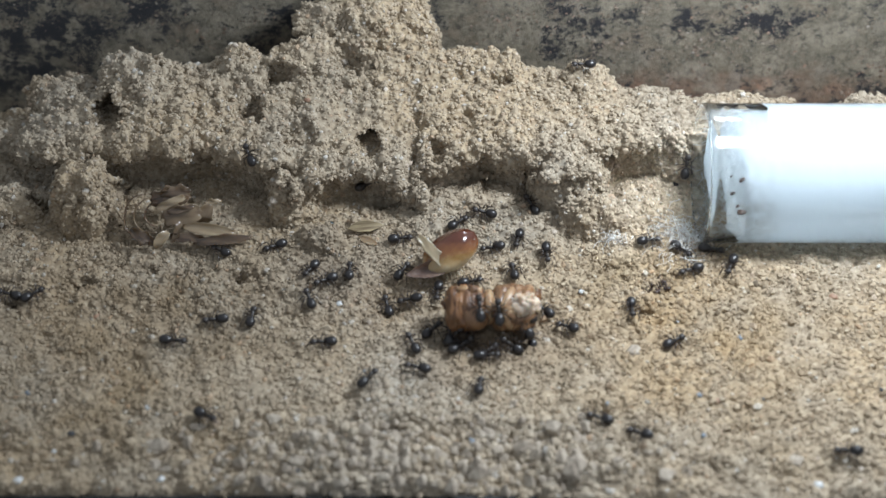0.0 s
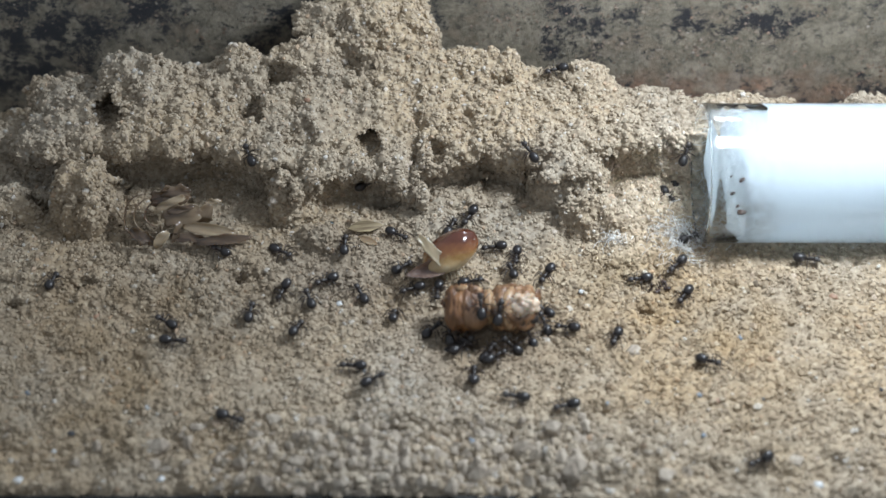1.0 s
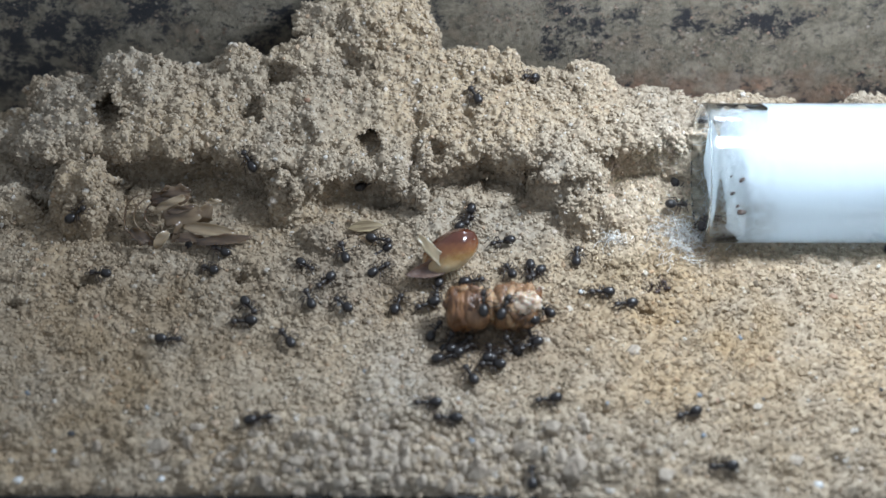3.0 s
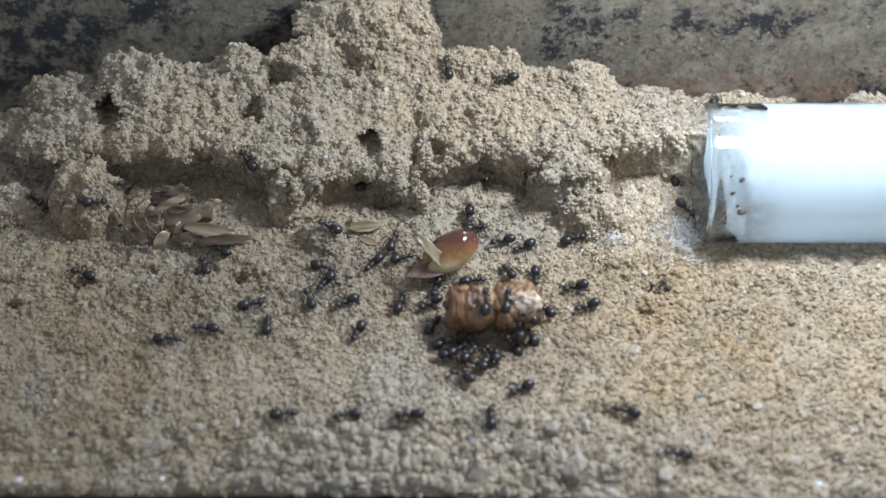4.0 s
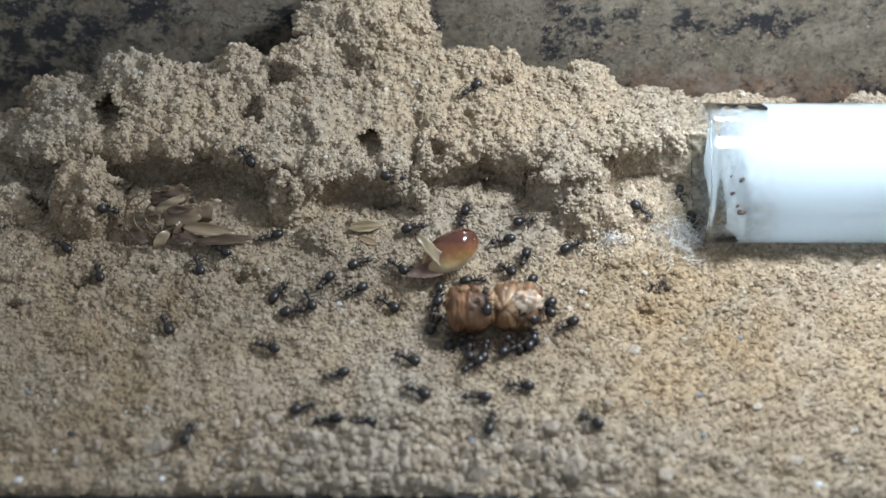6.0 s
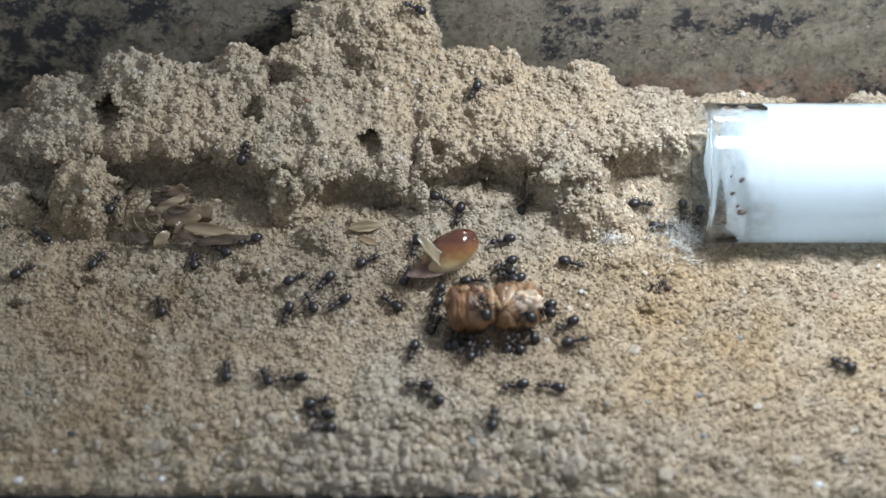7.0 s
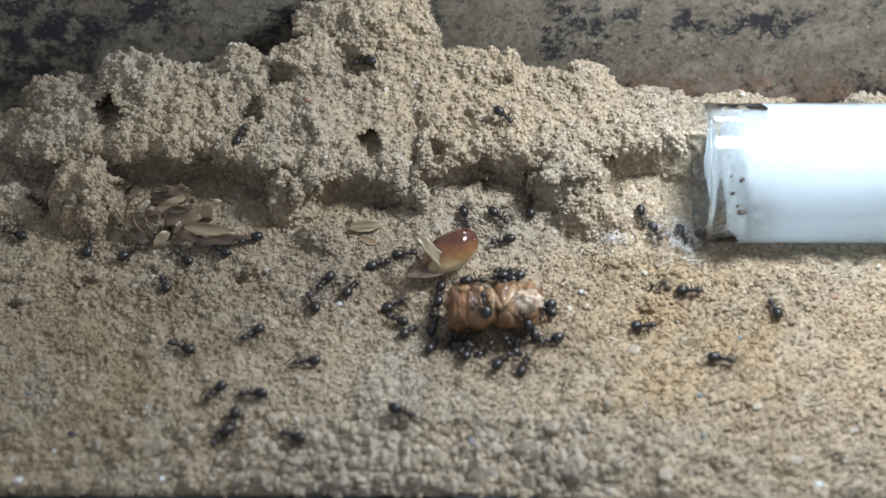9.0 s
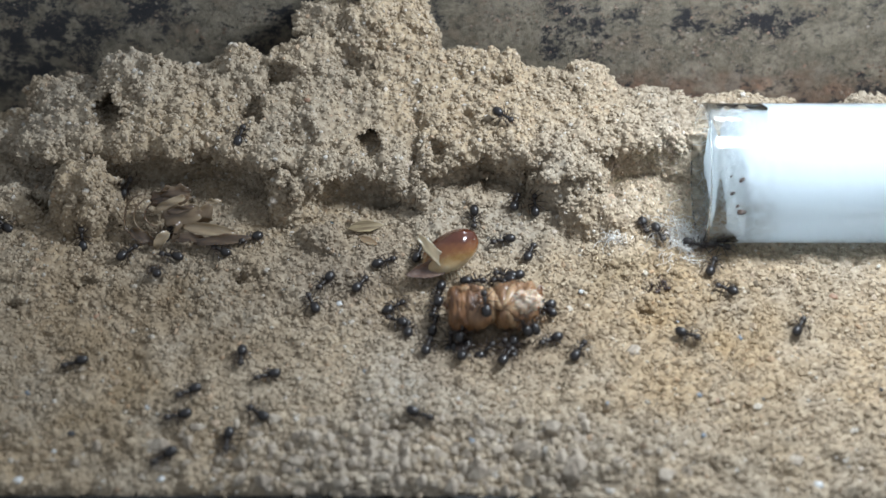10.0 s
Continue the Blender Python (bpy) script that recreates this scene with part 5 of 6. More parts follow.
    key_ant(ants[15], [(0, 16, -26.7, 154, 0), (0.5, 11.8, -24.6, 159, 0), (1, 7.4, -23.6, 173, 0), (1.5, 4.2, -24.2, -180, 0), (2, 3, -23.7, 177, 0), (2.5, 2.4, -24.1, 180, 0), (4, -10, -26.8, 180, 0), (4.5, -11.2, -27.1, 180, 0), (5, -11.3, -26.9, 151, 0), (5.5, -11.4, -27.2, -173, 0), (7, -12.8, -26.3, 180, 0), (7.5, -16.2, -27, -165, 0), (8, -20.9, -27.1, 180, 0), (8.5, -21.5, -27.8, -129, 0), (9, -22.9, -28.7, -129, 0), (9.5, -25.5, -30.4, -134, 0), (10, -28.2, -31.9, -151, 0)])
    key_ant(ants[16], [(0, 20, -28.7, 146, 0), (0.5, 17.5, -26.9, 152, 0), (1, 12.7, -25, -165, 0), (1.5, 8.1, -25.7, -170, 0), (2, 4.4, -26.9, -177, 0), (2.5, 2.3, -26.6, 178, 0), (4, -3.6, -26.7, -176, 0), (4.5, -4.9, -26.9, -165, 0), (5, -5.5, -27, -151, 0), (5.5, -6.5, -27.2, -173, 0), (7, -12.5, -29.2, -151, 0), (7.5, -13.2, -29.6, -151, 0), (8, -14.3, -29.9, 180, 0), (8.5, -14.9, -29.6, 165, 0), (9, -15.3, -29.3, 151, 0), (9.5, -17.2, -27.5, 158, 0), (10, -19.2, -26, 139, 0)])
    key_ant(ants[17], [(0, 20.6, -10.9, -90, 0), (0.5, 20.5, -12.4, -111, 0), (1, 18.6, -15.3, -111, 0), (1.5, 17.2, -19.6, -97, 0), (2, 17.8, -23.2, -104, 0), (2.5, 12.2, -24.7, 180, 0), (4, 8.1, -22.4, -151, 0), (4.5, 8.2, -22.2, 180, 0), (5, 8.2, -22.1, 180, 0), (5.5, 8.2, -21.9, 165, 0), (7, 7.4, -22.1, -165, 0), (7.5, 3.3, -21.8, 158, 0), (8, 3.5, -20.2, 83, 0), (8.5, 4.7, -18.1, 69, 0), (9, 6.4, -18.2, 51, 0), (9.5, 7.5, -17.8, 51, 0), (10, 6.9, -17.5, 61, 0)])
    key_ant(ants[18], [(0, 25.1, -15.2, 35, 0), (0.5, 24.9, -16, -97, 0), (1, 28.6, -18.5, -29, 0), (1.5, 32.4, -21.7, -41, 0), (2, 32.6, -23.3, -104, 0), (2.5, 28.5, -26.1, -134, 0), (4, 19, -25.2, 158, 0), (4.5, 12.7, -23.9, 173, 0), (5, 8.9, -24.2, 165, 0), (5.5, 6.4, -25.1, 173, 0), (7, -2.7, -22.2, 180, 0), (7.5, -5.3, -22, 173, 0), (8, -8, -21.5, 158, 0), (8.5, -10.1, -19.9, 145, 0), (9, -14.7, -18.7, 180, 0), (9.5, -17, -20.1, -151, 0), (10, -18.8, -20.7, -158, 0)])
    key_ant(ants[19], [(0, 40.7, -31.6, 175, 0), (0.5, 37, -30.6, -172, 0), (1, 31.9, -32.1, -151, 0), (1.5, 30.7, -33.2, -116, 0), (2, 30.7, -33.7, -151, 0), (2.5, 30.4, -33.5, 180, 0), (4, 23.4, -32, 180, 0), (4.5, 20.9, -31.7, 173, 0), (5, 18.8, -30.5, 139, 0), (5.5, 17.2, -29.4, 124, 0), (7, 11.2, -22.1, 165, 0), (7.5, 9.9, -21.6, 173, 0), (8, 6.9, -21.6, 158, 0), (8.5, 7.1, -20.5, -90, 0), (9, 8.7, -18.6, 69, 0), (9.5, 11.4, -18.2, 51, 0), (10, 14.8, -16.8, 56, 0)])
    key_ant(ants[20], [(0, 11.3, -37.1, 90, 0), (2.5, 11.3, -37.1, 90, 0), (4, 4.9, -27, 90, 0), (4.5, 5, -27.6, 83, 0), (5, 4.9, -27.8, 80, 0), (5.5, 4.7, -27.8, 76, 0), (7, 5.1, -27.2, 83, 0), (7.5, 5.6, -26.4, -15, 0), (8, 12.2, -22.7, 29, 0), (8.5, 24.8, -19, 12, 0), (9, 29.9, -18.3, -15, 0), (9.5, 36.2, -17.6, 18, 0), (10, 38.9, -13.2, 61, 0)])
    key_ant(ants[21], [(0, 3.9, -22.1, 83, 0), (0.5, 3.2, -20.3, 104, 0), (1, 3.2, -20.1, 87, 0), (1.5, 3.1, -20.5, 97, 0), (2, 3.2, -20.4, 104, 0), (2.5, 3.2, -19.9, 97, 0), (4, 1.9, -20.5, 151, 0), (4.5, -1.6, -20, 151, 0), (5, -4, -18.9, 145, 0), (5.5, -4.3, -18.6, 97, 0), (7, -3.4, -16.8, -104, 0), (7.5, -3.4, -15.1, 104, 0), (8, -4.5, -13.2, 69, 0), (8.5, -4.1, -13.3, 93, 0), (9, -3.6, -13.8, 51, 0), (9.5, -3.9, -14, 76, 0), (10, -3.9, -13.3, 90, 0)])
    key_ant(ants[22], [(0, -7.7, -21.5, 51, 0), (0.5, -7.7, -21.5, 35, 0), (1, -7.2, -21.8, 35, 0), (1.5, -3.5, -20.6, 15, 0), (2, -1.8, -18.6, 46, 0), (2.5, 0.2, -17.6, 22, 0), (4, 1, -17.7, -29, 0), (4.5, 1, -18.6, -69, 0), (5, -0.8, -21.9, -151, 0), (5.5, -3.7, -22.5, 158, 0), (7, -1.2, -24, 139, 0), (7.5, -0.5, -22.6, 93, 0), (8, -0.2, -17.8, 104, 0), (8.5, -2.3, -16, 104, 0), (9, -1.2, -15.3, 69, 0), (9.5, -0.6, -15.2, 41, 0), (10, -1.7, -15.6, 76, 0)])
    key_ant(ants[23], [(0, -15, -4.6, -119, 0), (0.5, -17.1, -5.3, -134, 0), (1, -17.7, -7.6, -119, 0), (1.5, -19, -9.6, -124, 0), (2, -18.3, -11.1, -119, 0), (2.5, -19.9, -11.4, 180, 0), (4, -26.1, -13.6, 180, 0), (4.5, -31.2, -12.9, 165, 0), (5, -34.3, -9.2, 111, 0), (5.5, -38.4, -5.8, 129, 0), (7, -39.5, -1.8, 69, 0), (7.5, -38.4, -1.3, 41, 0), (8, -37, -0.8, 15, 0), (8.5, -36.5, -0.6, 29, 0), (9, -35.7, -0.9, 35, 0), (9.5, -36, -0.8, 29, 0), (10, -35.9, -0.7, 41, 0)])
    key_ant(ants[24], [(0, -45.5, -8.2, 41, 0), (0.5, -45.6, -7.9, -129, 0), (1, -43.9, -5.9, 76, 0), (1.5, -43.9, -0.8, 76, 0), (2, -43.7, 1.9, 69, 0), (2.5, -42.8, 2.4, 61, 0.2), (4, -40.1, 3.3, 7, 0.5), (4.5, -39.6, 3.2, -29, 1), (5, -39.1, 3.2, -29, 1.4), (5.5, -39.1, 3.2, -29, 1.4), (7, -38.6, 5.1, 76, -0.2), (8, -38.1, 7.3, 69, -0.9), (10, -37.4, 9.4, 69, -3.3)])
    key_ant(ants[25], [(0, -48.5, -7.7, 163, 0), (0.5, -50.1, -7.4, 169, 0), (1.5, -53.3, -7, 156, 0), (5.5, -53.5, -6.2, 29, 0), (7, -47.1, -4.9, 35, 0), (7.5, -46, -4.4, 35, 0), (8, -43.1, -2.7, 22, 0), (8.5, -41.3, -2.2, 51, 0), (9, -40.8, 0.7, 83, 0), (9.5, -41.2, 2.1, 97, 0), (10, -41.6, 1.8, 90, -0.3)])
    key_ant(ants[26], [(0, -10.6, -4.4, 90, 0), (0.5, -11.1, -2.3, 93, 0), (1, -11.4, -0.2, 90, 0), (1.5, -11.6, 0.4, 83, 0.3), (2.5, -10.8, 2.5, 69, -1.4), (10, -10.4, 2.9, 69, -1.9)])
    key_ant(ants[27], [(0, -6.3, -8.3, 104, 0), (0.5, -8.2, -7.2, 129, 0), (1, -9.4, -7.7, 119, 0), (1.5, -10.8, -7.5, 129, 0), (2, -10.6, -5.4, 90, 0), (2.5, -10.4, -2, 76, 0), (4, -13.3, 0.8, 165, 0.1), (4.5, -14.5, 0.7, -151, 0.1), (5, -15.9, 0.8, -129, 0.3), (5.5, -18.8, 1.4, -165, 0), (7, -22.4, 0.6, -151, 0), (10, -22.3, 0.9, -151, 0)])
    key_ant(ants[28], [(0, -3.5, -15.4, 117, 0), (0.5, -4.9, -12.8, 97, 0), (1, -5.4, -10.9, 90, 0), (1.5, -5.9, -9.1, 83, 0), (2, -5.9, -9.1, 83, 0), (2.5, -5, -8.2, 69, 0), (4, -4.5, -8.2, 69, 0), (4.5, -4.7, -7.6, 90, 0), (5, -5.1, -7.5, 139, 0), (5.5, -6.6, -8.2, 151, 0), (7, -5.9, -7.9, 139, 0), (8.5, -5.3, -8.2, 29, 0), (10, -5.2, -8.7, 29, 0)])
    key_ant(ants[29], [(0, -4.8, 1, 15, 0), (0.5, -4.9, 0.9, 7, 0), (1, -5.2, 1.6, -29, 0), (1.5, -4.7, 0.9, -41, 0), (2, -7.5, 0, -41, 0), (2.5, -8, 0.6, -51, 0), (4, -5.8, 0.5, 76, 0), (4.5, -3.1, 3.3, 69, 0.4), (5, -2.9, 3, 69, 0.2), (5.5, -3.1, 3.5, 69, 0.4), (7, -3.2, -0.1, -104, 0), (7.5, -4.1, -0.6, -15, 0), (8, -4.5, -1.3, 41, 0), (8.5, -4.5, -1.3, 35, 0), (9, -4.3, -1.1, 15, 0), (9.5, -3, -0.5, 41, 0), (10, -2.5, -1, 69, 0)])
    key_ant(ants[30], [(0, -4.6, -3.7, 61, 0), (0.5, -4.6, -3.5, 61, 0), (1, -4.6, -3.3, 41, 0), (1.5, -5.6, -3.4, -29, 0), (2, -6, -3.6, 180, 0), (2.5, -8.4, -4.3, 41, 0), (4, -4.6, -1.9, 29, 0), (4.5, -5.4, -2.5, 22, 0), (5, -5.8, -2.4, 180, 0), (5.5, -5.9, -2.7, 173, 0), (7, -4, -4.5, 69, 0), (7.5, -4.8, -5.7, 83, 0), (8, -3.9, -9.2, 180, 0), (8.5, -3.9, -9.9, -165, 0), (9, -5.2, -11.9, 139, 0), (10, -5.2, -12.1, 139, 0)])
    key_ant(ants[31], [(0, -3.7, -8.2, 180, 0), (0.5, -3.7, -7.3, -151, 0), (1, -3.5, -6.8, -165, 0), (1.5, -2.9, -8, 180, 0), (2, -1.8, -8.9, -165, 0), (2.5, -2, -9, -165, 0), (4, -1.5, -8.8, -151, 0), (4.5, -0.9, -9.5, -111, 0), (10, -0.8, -9.5, -111, 0)])
    key_ant(ants[32], [(0, -0.6, -7.2, -97, 0), (2.5, -0.5, -6.9, -97, 0), (4, -0.8, -6.4, -104, 0), (5, -0.6, -7.6, -90, 0), (7, -0.3, -7.5, -97, 0), (10, -0.4, -7.2, -104, 0)])
    key_ant(ants[33], [(0, -1, -12.9, 46, 0), (1, -1, -12.9, 46, 0), (2, -1, -13.1, 41, 0), (2.5, -0.4, -13.3, 51, 0), (4, -0.9, -12.2, 61, 0), (10, -0.5, -12, 69, 0)])
    key_ant(ants[34], [(0, 1, -13.9, 69, 0), (2.5, 1, -13.9, 76, 0), (4, 0.4, -15.3, 15, 0), (4.5, 1, -14.4, 29, 0), (5, 1.3, -14.3, 51, 0), (10, 1, -14.4, 69, 0)])
    key_ant(ants[35], [(0, 2.5, -14.8, 29, 0), (5, 2.5, -14.8, 41, 0), (7.5, 2.7, -15, 51, 0), (10, 2.3, -14.4, 61, 0)])
    key_ant(ants[36], [(0, 4.9, -17.4, 7, 0), (0.5, 5.8, -17.6, 29, 0), (1, 5.8, -17.6, 35, 0), (1.5, 6, -16.9, 29, 0), (2, 6.1, -17.6, 41, 0), (2.5, 6.1, -17.3, 15, 0), (4, 5.1, -17.7, 51, 0), (4.5, 5.3, -17.6, 51, 0), (5, 5.4, -16.3, 69, 0), (5.5, 7.3, -17.3, 15, 0), (7, 7.4, -15.2, 69, 0), (7.5, 7.8, -14.6, 76, 0), (9, 7.8, -15.6, 69, 0), (9.5, 7.6, -16.4, -104, 0), (10, 7.4, -16.1, -104, 0)])
    key_ant(ants[37], [(0, 8.6, -14.2, 129, 0), (0.5, 10, -12.7, 139, 0), (1, 10.6, -12.4, 139, 0), (1.5, 11.4, -13.3, 139, 0), (2, 10.3, -17.9, -151, 0), (2.5, 6.1, -18.7, -173, 0), (4, 3.3, -18.4, 151, 0), (4.5, 3.4, -18.8, 165, 0), (5, 4.7, -18.4, -165, 0), (5.5, 3.4, -19.9, -151, 0), (7, 2.3, -16.5, -119, 0), (10, 2.3, -16.5, -111, 0)])
    key_ant(ants[38], [(0, 9.1, -14.4, 129, 0), (5, 9.2, -14.3, 129, 0), (10, 9.3, -13.7, 129, 0)])
    key_ant(ants[39], [(0, 13.5, -13.5, 145, 0), (0.5, 13.5, -13.4, 139, 0), (1, 13.5, -13.6, 158, 0), (1.5, 13.5, -15.6, -165, 0), (2, 11.6, -15.9, -151, 0), (2.5, 10.1, -17.1, -119, 0), (4, 8, -14.5, 111, 0), (5.5, 8, -14.8, 119, 0), (6.8, 12.3, -15.2, 0, 0), (7, 14.4, -15.6, 15, 0), (7.5, 18.4, -13.7, 29, 0), (8, 19, -13.5, 22, 0), (8.5, 20.6, -13.5, 0, 0), (9, 22, -13.1, 15, 0), (9.5, 22.6, -13, 0, 0), (10, 26.8, -14.6, -29, 0)])
    key_ant(ants[40], [(0, 27.3, -1.1, -46, 0), (0.5, 27.6, -2.4, -80, 0), (1, 26.5, -3.5, -134, 0), (1.5, 22.5, -6.8, -139, 0), (2, 18.9, -8.7, 180, 0), (2.5, 18.7, -8.7, 180, 0), (4, 14.8, -7.1, -173, 0), (4.5, 13.8, -8, -151, 0), (5, 12.6, -8.8, -145, 0), (5.5, 11.1, -9.5, -151, 0), (7, 11.1, -10, -151, 0), (10, 11, -10, -151, 0)])
    key_ant(ants[41], [(0, 32.5, -4.4, -115, 0), (0.5, 29.9, -6.5, -139, 0), (1, 26.8, -8.4, -124, 0), (1.5, 26.4, -9, -134, 0), (2, 24.1, -8.8, -165, 0), (2.5, 22, -9.8, -151, 0), (4, 15.9, -10.1, -165, 0), (4.5, 14.8, -12.1, -139, 0), (5, 14, -13.3, -151, 0), (5.5, 13.5, -13.4, -151, 0), (7, 13.5, -13.3, -151, 0), (7.5, 13.8, -13.2, -173, 0), (8, 14.2, -13.3, -165, 0), (8.5, 12.3, -14.9, -151, 0), (9, 11.5, -15.4, -158, 0), (9.5, 10.8, -16.4, -139, 0), (10, 11.5, -15.4, -151, 0)])
    key_ant(ants[42], [(0, 27.9, -4.4, -165, 0), (0.5, 24.8, -4.6, -166, 0), (1, 22, -5.4, -166, 0), (1.5, 17.9, -6.5, 170, 0), (2, 16.6, -5, 145, 0), (2.5, 15.3, -3.3, 119, 0), (4, 15.2, 1, 15, 0), (4.5, 15.4, 1.1, 29, 0), (5, 15.2, 0.8, 35, 0), (5.5, 15.1, 1.1, 51, 0), (7, 14.6, -3.3, -15, 0), (7.5, 17.6, -4.4, -15, 0), (8, 22.4, -6.5, -29, 0), (8.5, 23.9, -7.2, -29, 0), (9, 27.6, -7.7, 0, 0), (9.5, 29.3, -6.9, 35, 0), (10, 30.5, -3.9, 69, 0)])
    key_ant(ants[43], [(0, 23.8, 0.8, 15, 0), (0.5, 27.8, 0.7, 7, 0), (1, 28.4, 1.3, 41, 0), (1.5, 29.4, 2.5, 73, -0.1), (2, 29.6, 2.4, 69, 0), (2.5, 29.8, 2.4, 73, 0.1), (4, 32.2, 5.6, 69, 0), (4.5, 32.7, 6.1, 61, 0), (5, 32.7, 6.2, 61, 0), (5.5, 32.8, 6.2, 56, 0), (7, 33.2, 6.3, 29, 0), (10, 33.3, 6.3, 29, 0)])
    key_ant(ants[44], [(0, 26, 9.1, -41, -1.9), (1.5, 27.1, 9, -69, -0.2), (2, 27.3, 7.3, -69, 0.2), (2.5, 26.9, 6.8, 41, -0), (4, 28.2, 5.5, -29, 0.6), (4.5, 29.6, 6.4, -51, -0.1), (5, 29.4, 5.6, -69, -0.3), (5.5, 29.4, 5.6, -69, -0.3), (7, 30.2, 5.1, -104, 0), (7.5, 30, 4.5, -104, 0), (8, 29.6, 4.2, -41, -0.2), (8.5, 29.1, 2, -41, 0.1), (9, 30.6, 0.3, -15, 0), (9.5, 32, -0.1, 0, 0), (10, 31.6, -0.3, -15, 0)])
    key_ant(ants[45], [(0, 28.2, 11.2, -90, -2.3), (5.5, 28.2, 11.2, -90, -1.3), (7, 27.8, 5.4, -90, 0.4), (7.5, 28, 3.9, -83, 0.1), (8, 28.2, 3.8, -76, 0.2), (8.5, 27.6, 1.8, -76, 0.2), (9, 27.6, 1.4, -69, 0), (9.5, 28.2, 0.7, -51, 0), (10, 29.1, -0, -29, 0)])
    key_ant(ants[46], [(0, 18.7, 5.9, -41, -5.6), (4.5, 19.4, 3.8, 0, -5.8), (5, 20.7, 3.3, -41, -3.6), (5.5, 22, 6.8, -41, 0.5), (7, 25.6, 3.1, -15, -0.1), (7.5, 25, 2.3, -41, 0.1), (8, 25.6, 2.1, -22, 0), (8.5, 24.6, 1.8, -61, 0.2), (9, 24.6, 1.6, -69, 0.2), (9.5, 24.8, 1.4, -83, 0.1), (10, 25, 1.5, -69, 0.1)])
    key_ant(ants[47], [(0, 20.8, 10.5, 0, -4.5), (5.5, 20.4, 9.9, 0, -2.7), (7, 23.4, 6.5, 0, 0.1), (7.5, 24.5, 7.3, 0, 0.2), (8, 25.7, 8, -15, 0.3), (8.5, 26.2, 7.9, -29, -0), (9, 23, 4.7, -76, 0.2), (9.5, 21.9, 4.2, -151, 0.2), (10, 23.3, 3.2, -83, 0)])
    key_ant(ants[48], [(0, 30.9, -0.5, -13, 0), (0.5, 36, -2.1, -13, 0), (1, 41.1, -4, -15, 0), (1.5, 44.1, -5.4, -15, 0), (2, 47.6, -4.1, 29, 0), (2.5, 50, -0.5, 61, 0), (4, 55.4, 0.3, 0, 0), (5.5, 53.5, -15.4, -151, 0), (7, 42.6, -19, 139, 0), (7.5, 38.5, -16.9, 129, 0), (8, 37.9, -14.7, 111, 0), (8.5, 36.7, -12.5, 100, 0), (9, 36.4, -10.7, 104, 0), (9.5, 34.7, -10, 139, 0), (10, 31.4, -8.1, 139, 0)])
    key_ant(ants[49], [(0, 4.6, 5.1, 165, 0.1), (0.5, 4.4, 5.1, 139, 0.2), (1, 3, 4.3, -119, 0.2), (1.5, 3, 4.3, -111, 0.2), (2, 3, 4.3, -115, 0.2), (2.5, 3, 4.5, -111, 0.2), (4, 3, 4.2, -93, 0.1), (4.5, 2.8, 4.2, -104, 0.1), (5.5, 2.6, 4.2, -104, -0), (7, 1.8, 4.8, -104, -0.1), (8, 1.8, 5, -97, 0.1), (8.5, 1.8, 5.1, -97, 0.2), (9, 2.6, 4.2, -76, -0), (9.5, 3, 4.1, -83, 0.1), (10, 3.6, 4.4, -90, -0.1)])
    key_ant(ants[50], [(0, 1.8, 3.5, 41, 0.2), (0.5, 1.4, 3.4, 51, -0), (1, 0.8, 3.1, 69, -0.1), (1.5, 0.4, 2.5, 69, 0.2), (2, 1.8, 4.8, 56, -0.1), (2.5, 2, 4.1, 61, -0), (4, 3.8, 3, 15, -0), (4.5, 8, 2.4, 0, 0.1), (5, 8.4, 2.4, 0, 0.2), (5.5, 9.4, 2.6, 7, 0.1), (7, 9.9, 6.9, 51, 0.2), (7.5, 9.9, 6.9, 41, 0.2), (8, 10.1, 7.2, 41, 0.4), (8.5, 9.9, 6.9, 51, 0.2), (9, 10.6, 6.3, 69, 0.2), (10, 11.2, 6.4, 69, -1.7)])
    key_ant(ants[51], [(0, -8.6, 8.6, 0, -1.8), (5.5, -8.6, 8.6, 0, -1.8), (6.8, -1, 6.2, -15, 0.7), (7, -0.1, 6.4, -29, 0.6), (7.5, 1.2, 6.4, -22, 0.1), (8, 3, 5.8, -29, -0.1), (8.5, 5.4, 5.3, -22, -0), (9, 6.6, 4.5, -41, 0.2), (9.5, 9, 5.5, 29, 0.1), (10, 8.4, 6.8, 76, 0.2)])
    key_ant(ants[52], [(0, 5.6, -0.4, 180, 0), (1, 5.8, -0.4, 180, 0), (2, 6.5, -0.2, -173, 0), (2.5, 6.8, 0.4, -173, 0), (4, 6.8, 0.8, -173, 0), (10, 6.8, 0.8, -173, 0)])
    key_ant(ants[53], [(0, 8.7, 1.1, -104, 0), (0.5, 8.5, -0.9, -97, 0), (1, 8.4, -1.9, -97, 0), (1.5, 9.1, -2.2, -61, 0), (2, 9.4, -3.3, -83, 0), (2.5, 9.7, -3.7, -83, 0), (4, 10.4, -5.3, -90, 0), (4.5, 10.5, -5, -104, 0), (5, 10.4, -5.3, -104, 0), (5.5, 10.1, -6.5, -119, 0), (7, 7.8, -6.5, -151, 0), (10, 7.7, -6.1, -151, 0)])
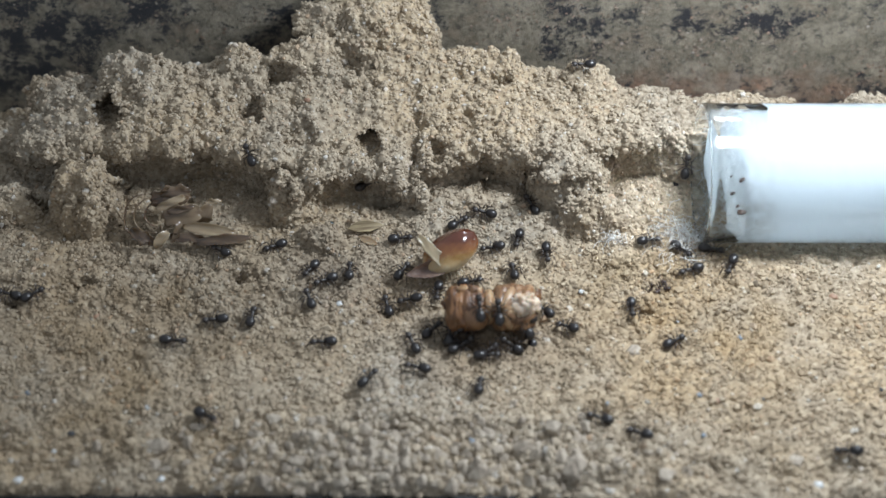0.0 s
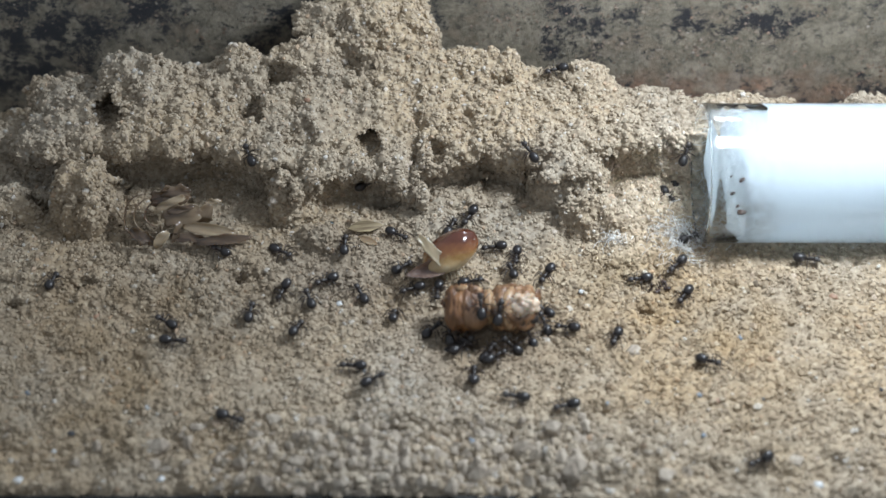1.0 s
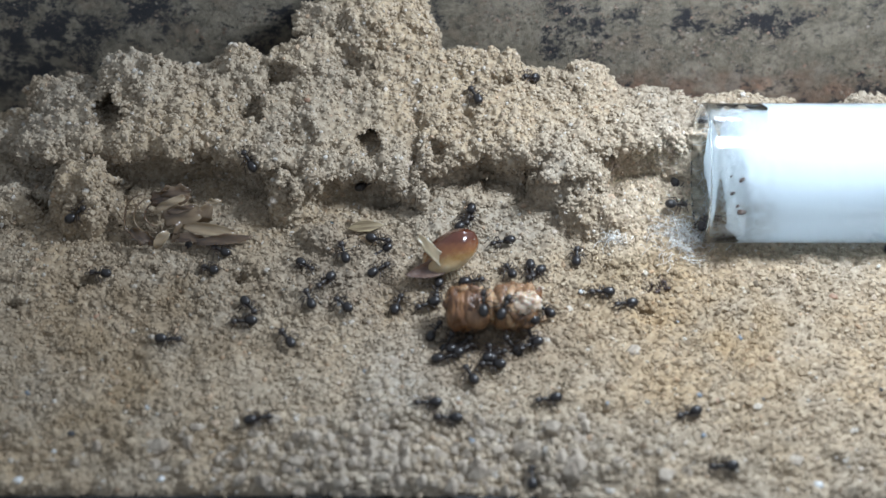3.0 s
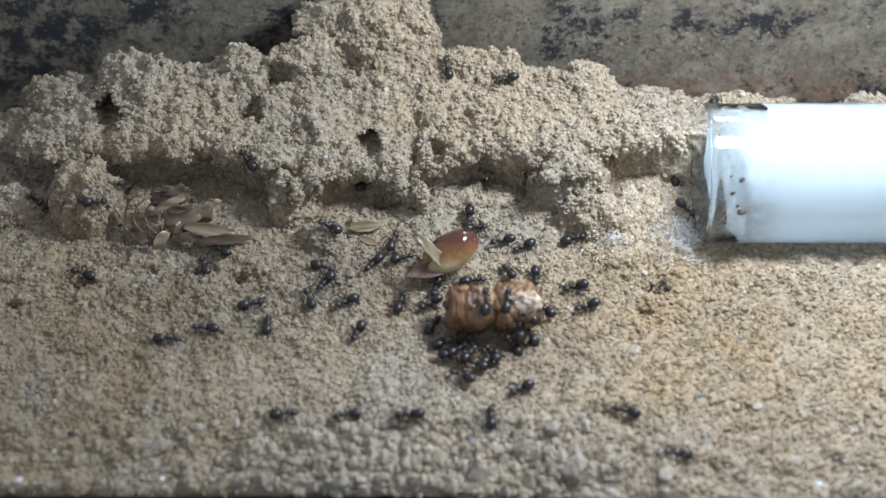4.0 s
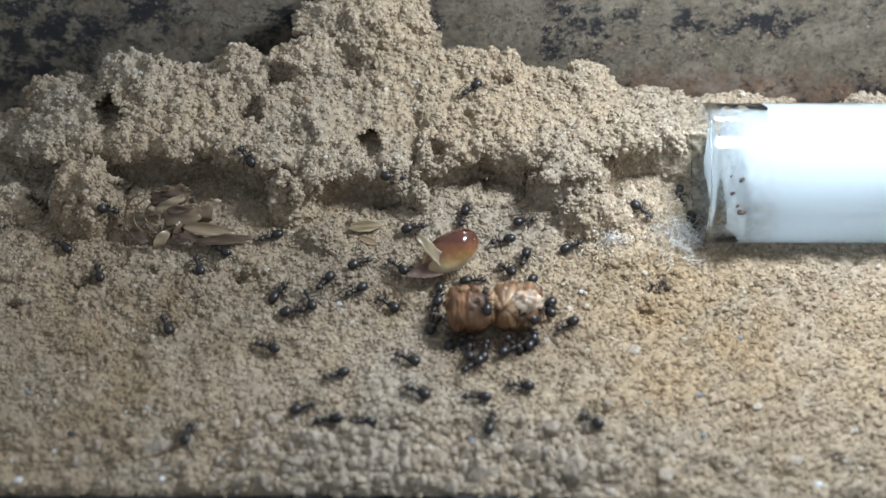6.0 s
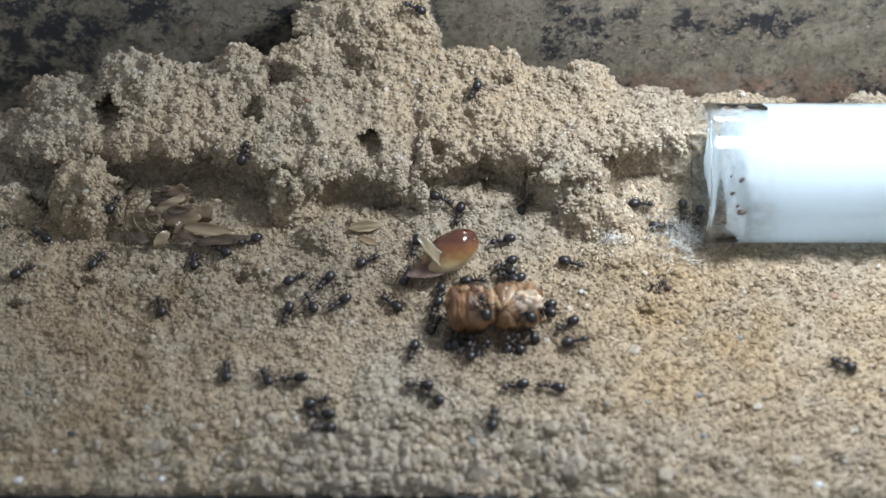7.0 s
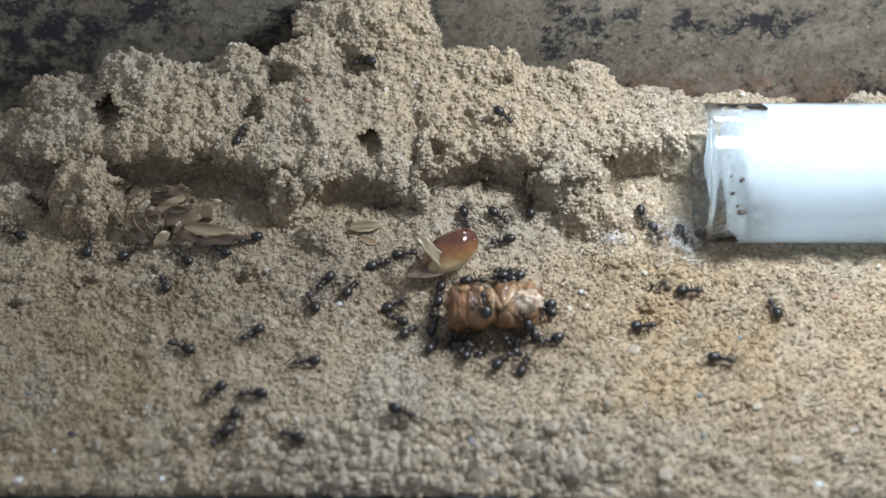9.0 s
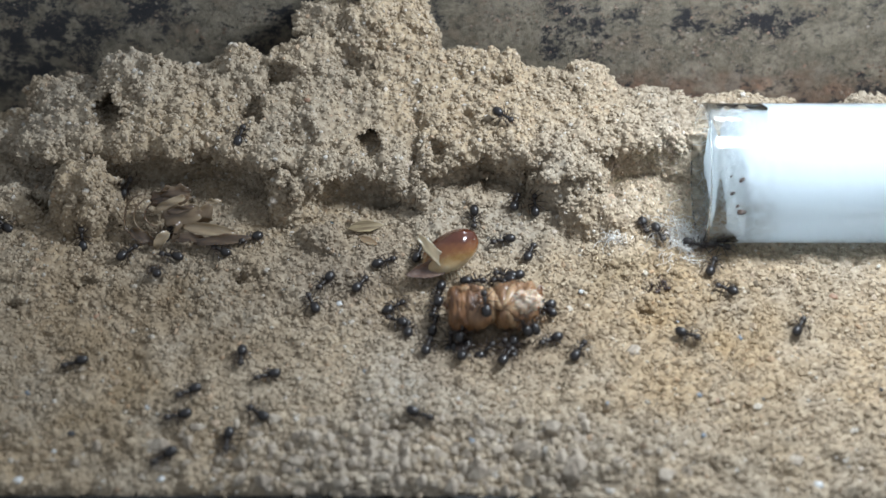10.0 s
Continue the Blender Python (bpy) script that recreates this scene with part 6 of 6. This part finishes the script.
    key_ant(ants[54], [(0, 11.9, -1.7, -87, 0), (0.5, 12.1, -4.2, -93, 0), (1, 11.7, -5, -124, 0), (1.5, 11.7, -4.9, -129, 0), (2, 11.5, -6.2, -129, 0), (2.5, 10.9, -7.1, -129, 0), (4, 9.2, -0.1, -151, 0), (4.5, 9.1, 0.2, -139, 0), (5, 9.6, 0.1, -104, 0), (5.5, 10.3, -1.8, -83, 0), (7, 7.1, -3.3, -151, 0), (7.5, 6.5, -3.6, -165, 0), (8, 6.8, -4.7, -165, 0), (8.5, 6.5, -4.8, -151, 0), (9, 7.7, -5.4, 15, 0), (9.5, 9.4, -3.3, 61, 0), (10, 10.1, -1, 69, 0)])
    key_ant(ants[55], [(0, 7.9, -4.6, 97, 0), (2, 7.6, -4.5, 107, 0), (2.5, 7.6, -4.5, 107, 0), (4, 7.4, -4.7, 111, 0), (5.5, 7.3, -4.2, 119, 0), (7, 7, -4.3, 139, 0), (10, 6.9, -5.2, 151, 0)])
    key_ant(ants[56], [(0, 3.2, -5.9, 15, 0), (4, 3.5, -5.8, 7, 0), (10, 3.6, -5.9, 0, 0)])
    key_ant(ants[57], [(0, 4.1, -13.8, 83, 0), (2.5, 4.4, -13.5, 83, 0), (4, 4.6, -13.4, 83, 0), (5.5, 4.8, -13.2, 87, 0), (7, 4.5, -13.8, 93, 0), (10, 4.6, -13.5, 90, 0)])
    key_ant(ants[58], [(0, 5.9, -14.1, 97, 0), (1.5, 6.1, -14.1, 83, 0), (2.5, 6.4, -13.9, 76, 0), (4, 6.7, -13.1, 90, 0), (4.5, 7, -12.3, 87, 0), (5, 7.1, -11.8, 87, 0), (5.5, 7.1, -11.3, 83, 0), (7, 7.2, -5.7, 139, 0), (10, 6.7, -6.1, 165, 0)])
    key_ant(ants[59], [(0, 8.4, -13.7, 165, 0), (2.5, 8.7, -13.6, 158, 0), (5.5, 8.8, -13.6, 151, 0), (7, 8.6, -13.5, 139, 0), (10, 8.4, -14, 129, 0)])
    key_ant(ants[60], [(0, 10.9, -10.1, 139, 0), (10, 11.2, -10.1, 139, 0)])
    key_ant(ants[61], [(0, 1.9, -15.8, 38, 0), (2.5, 2.2, -16.2, 45, 0), (4, 2.9, -17.2, 62, 0), (5.5, 2.7, -16.9, 95, 0), (7.5, 3.2, -16.9, 80, 0), (10, 2.4, -16.9, 72, 0)])
    key_ant(ants[62], [(0, 7.2, -15.4, 138, 0), (4, 7.4, -15.4, 122, 0), (7, 7.6, -15.3, 131, 0), (10, 7.0, -15.6, 118, 0)])
    key_ant(ants[63], [(0, 4.9, -16.4, 40, 0), (4, 5.2, -16.9, 118, 0), (7, 4.2, -15.9, 60, 0), (10, 4.6, -16.0, 52, 0)])
    key_ant(ants[64], [(0, 1.5, -14.3, 41, 0), (4, 1.7, -16.5, 51, 0), (7, 1.7, -14.4, 69, 0), (10, 1.6, -14.5, 69, 0)])
    key_ant(ants[65], [(0, 16.7, 21.9, -177, 0.6), (1, 13.7, 22.3, -172, 0.4), (2.5, 11.4, 22.5, -159, 0), (4, 7.6, 19.1, -155, 0.5), (4.5, 6.2, 18.5, -156, 0.3), (5.5, 3.2, 17.9, -151, 0.2), (7.5, 3.9, 17.4, -104, -0.2), (9, 7.3, 12.9, -51, 0.4), (10, 7.3, 12.9, -41, 0.4)])
    key_ant(ants[66], [(0, 10.5, 7.5, 104, -1.5), (0.5, 10.4, 8.6, 104, -2.2), (1, 10, 8.4, 111, 1.7), (1.5, 8, 11.6, 129, 0.4), (2.5, 5.5, 15.3, 119, 0), (4, 0.4, 21, 104, 0), (4.5, -0.2, 22.4, 93, 0.1), (5.5, -0.3, 29.9, 104, 0.7), (7, -3.8, 26, 165, 0.5), (9, -9.4, 21.7, 180, -0.8), (10, -11.1, 27.4, 165, -0.3)])
    key_ant(ants[67], [(0, -22.3, 8.9, 93, 2), (1, -22.3, 8.9, 93, 2), (4, -22.7, 9.1, 111, 0.9), (5.5, -22.7, 9.1, 129, 0.9), (7.5, -23.5, 10.2, 69, 0.3), (9, -23.7, 11.8, 69, 0.4), (10, -23.7, 11.8, 76, 0.4)])
    key_ant(ants[68], [(0, 28.9, 11.7, 83, 0.2), (0.5, 28.8, 12.3, 83, -0.8), (1, 28.7, 12.2, 80, -0.1), (1.5, 28.7, 12.4, 69, 0.1), (2, 29.4, 13.1, 73, 0.5), (2.6, 30.2, 12.9, 80, 1), (3.8, 32.9, 20, 56, 0.1), (4, 32.9, 20, 69, 0.1), (4.3, 33.2, 21.4, 69, 0.1), (4.6, 34.2, 21.3, 0, 0.2), (4.8, 36.5, 22, 0, 0.1), (5, 38, 21.8, 0, -0), (5.2, 39.8, 22.2, 0, 0), (5.4, 41.6, 23.2, 0, 0.1), (5.6, 43.7, 23.3, 0, 0.1), (6.2, 45.2, 18.7, -15, -0.8), (7, 47.8, 18.3, -15, -2.3), (10, 47.8, 18.3, -15, -2.3)])
    at = BODY_PREY.matrix_basis.copy()
    tugs = [(0, 0, 0, 0), (1.0, -0.05, 0.02, -1), (2.0, 0.06, 0.08, 1.5), (2.5, 0.08, 0.1, 2), (4.0, 0.12, 0.14, 3), (4.6, 0.05, 0.12, 2), (5.5, 0.14, 0.16, 3.5), (7.0, 0.2, 0.18, 4), (8.0, 0.16, 0.2, 3), (9.0, 0.22, 0.2, 4.5), (10.0, 0.2, 0.24, 4)]
    walk(BODY_PREY, [(t, pose(x * MM, y * MM, 0) @ at @ pose(0, 0, 0, 0, 0, turn)) for t, x, y, turn in tugs])


motions()
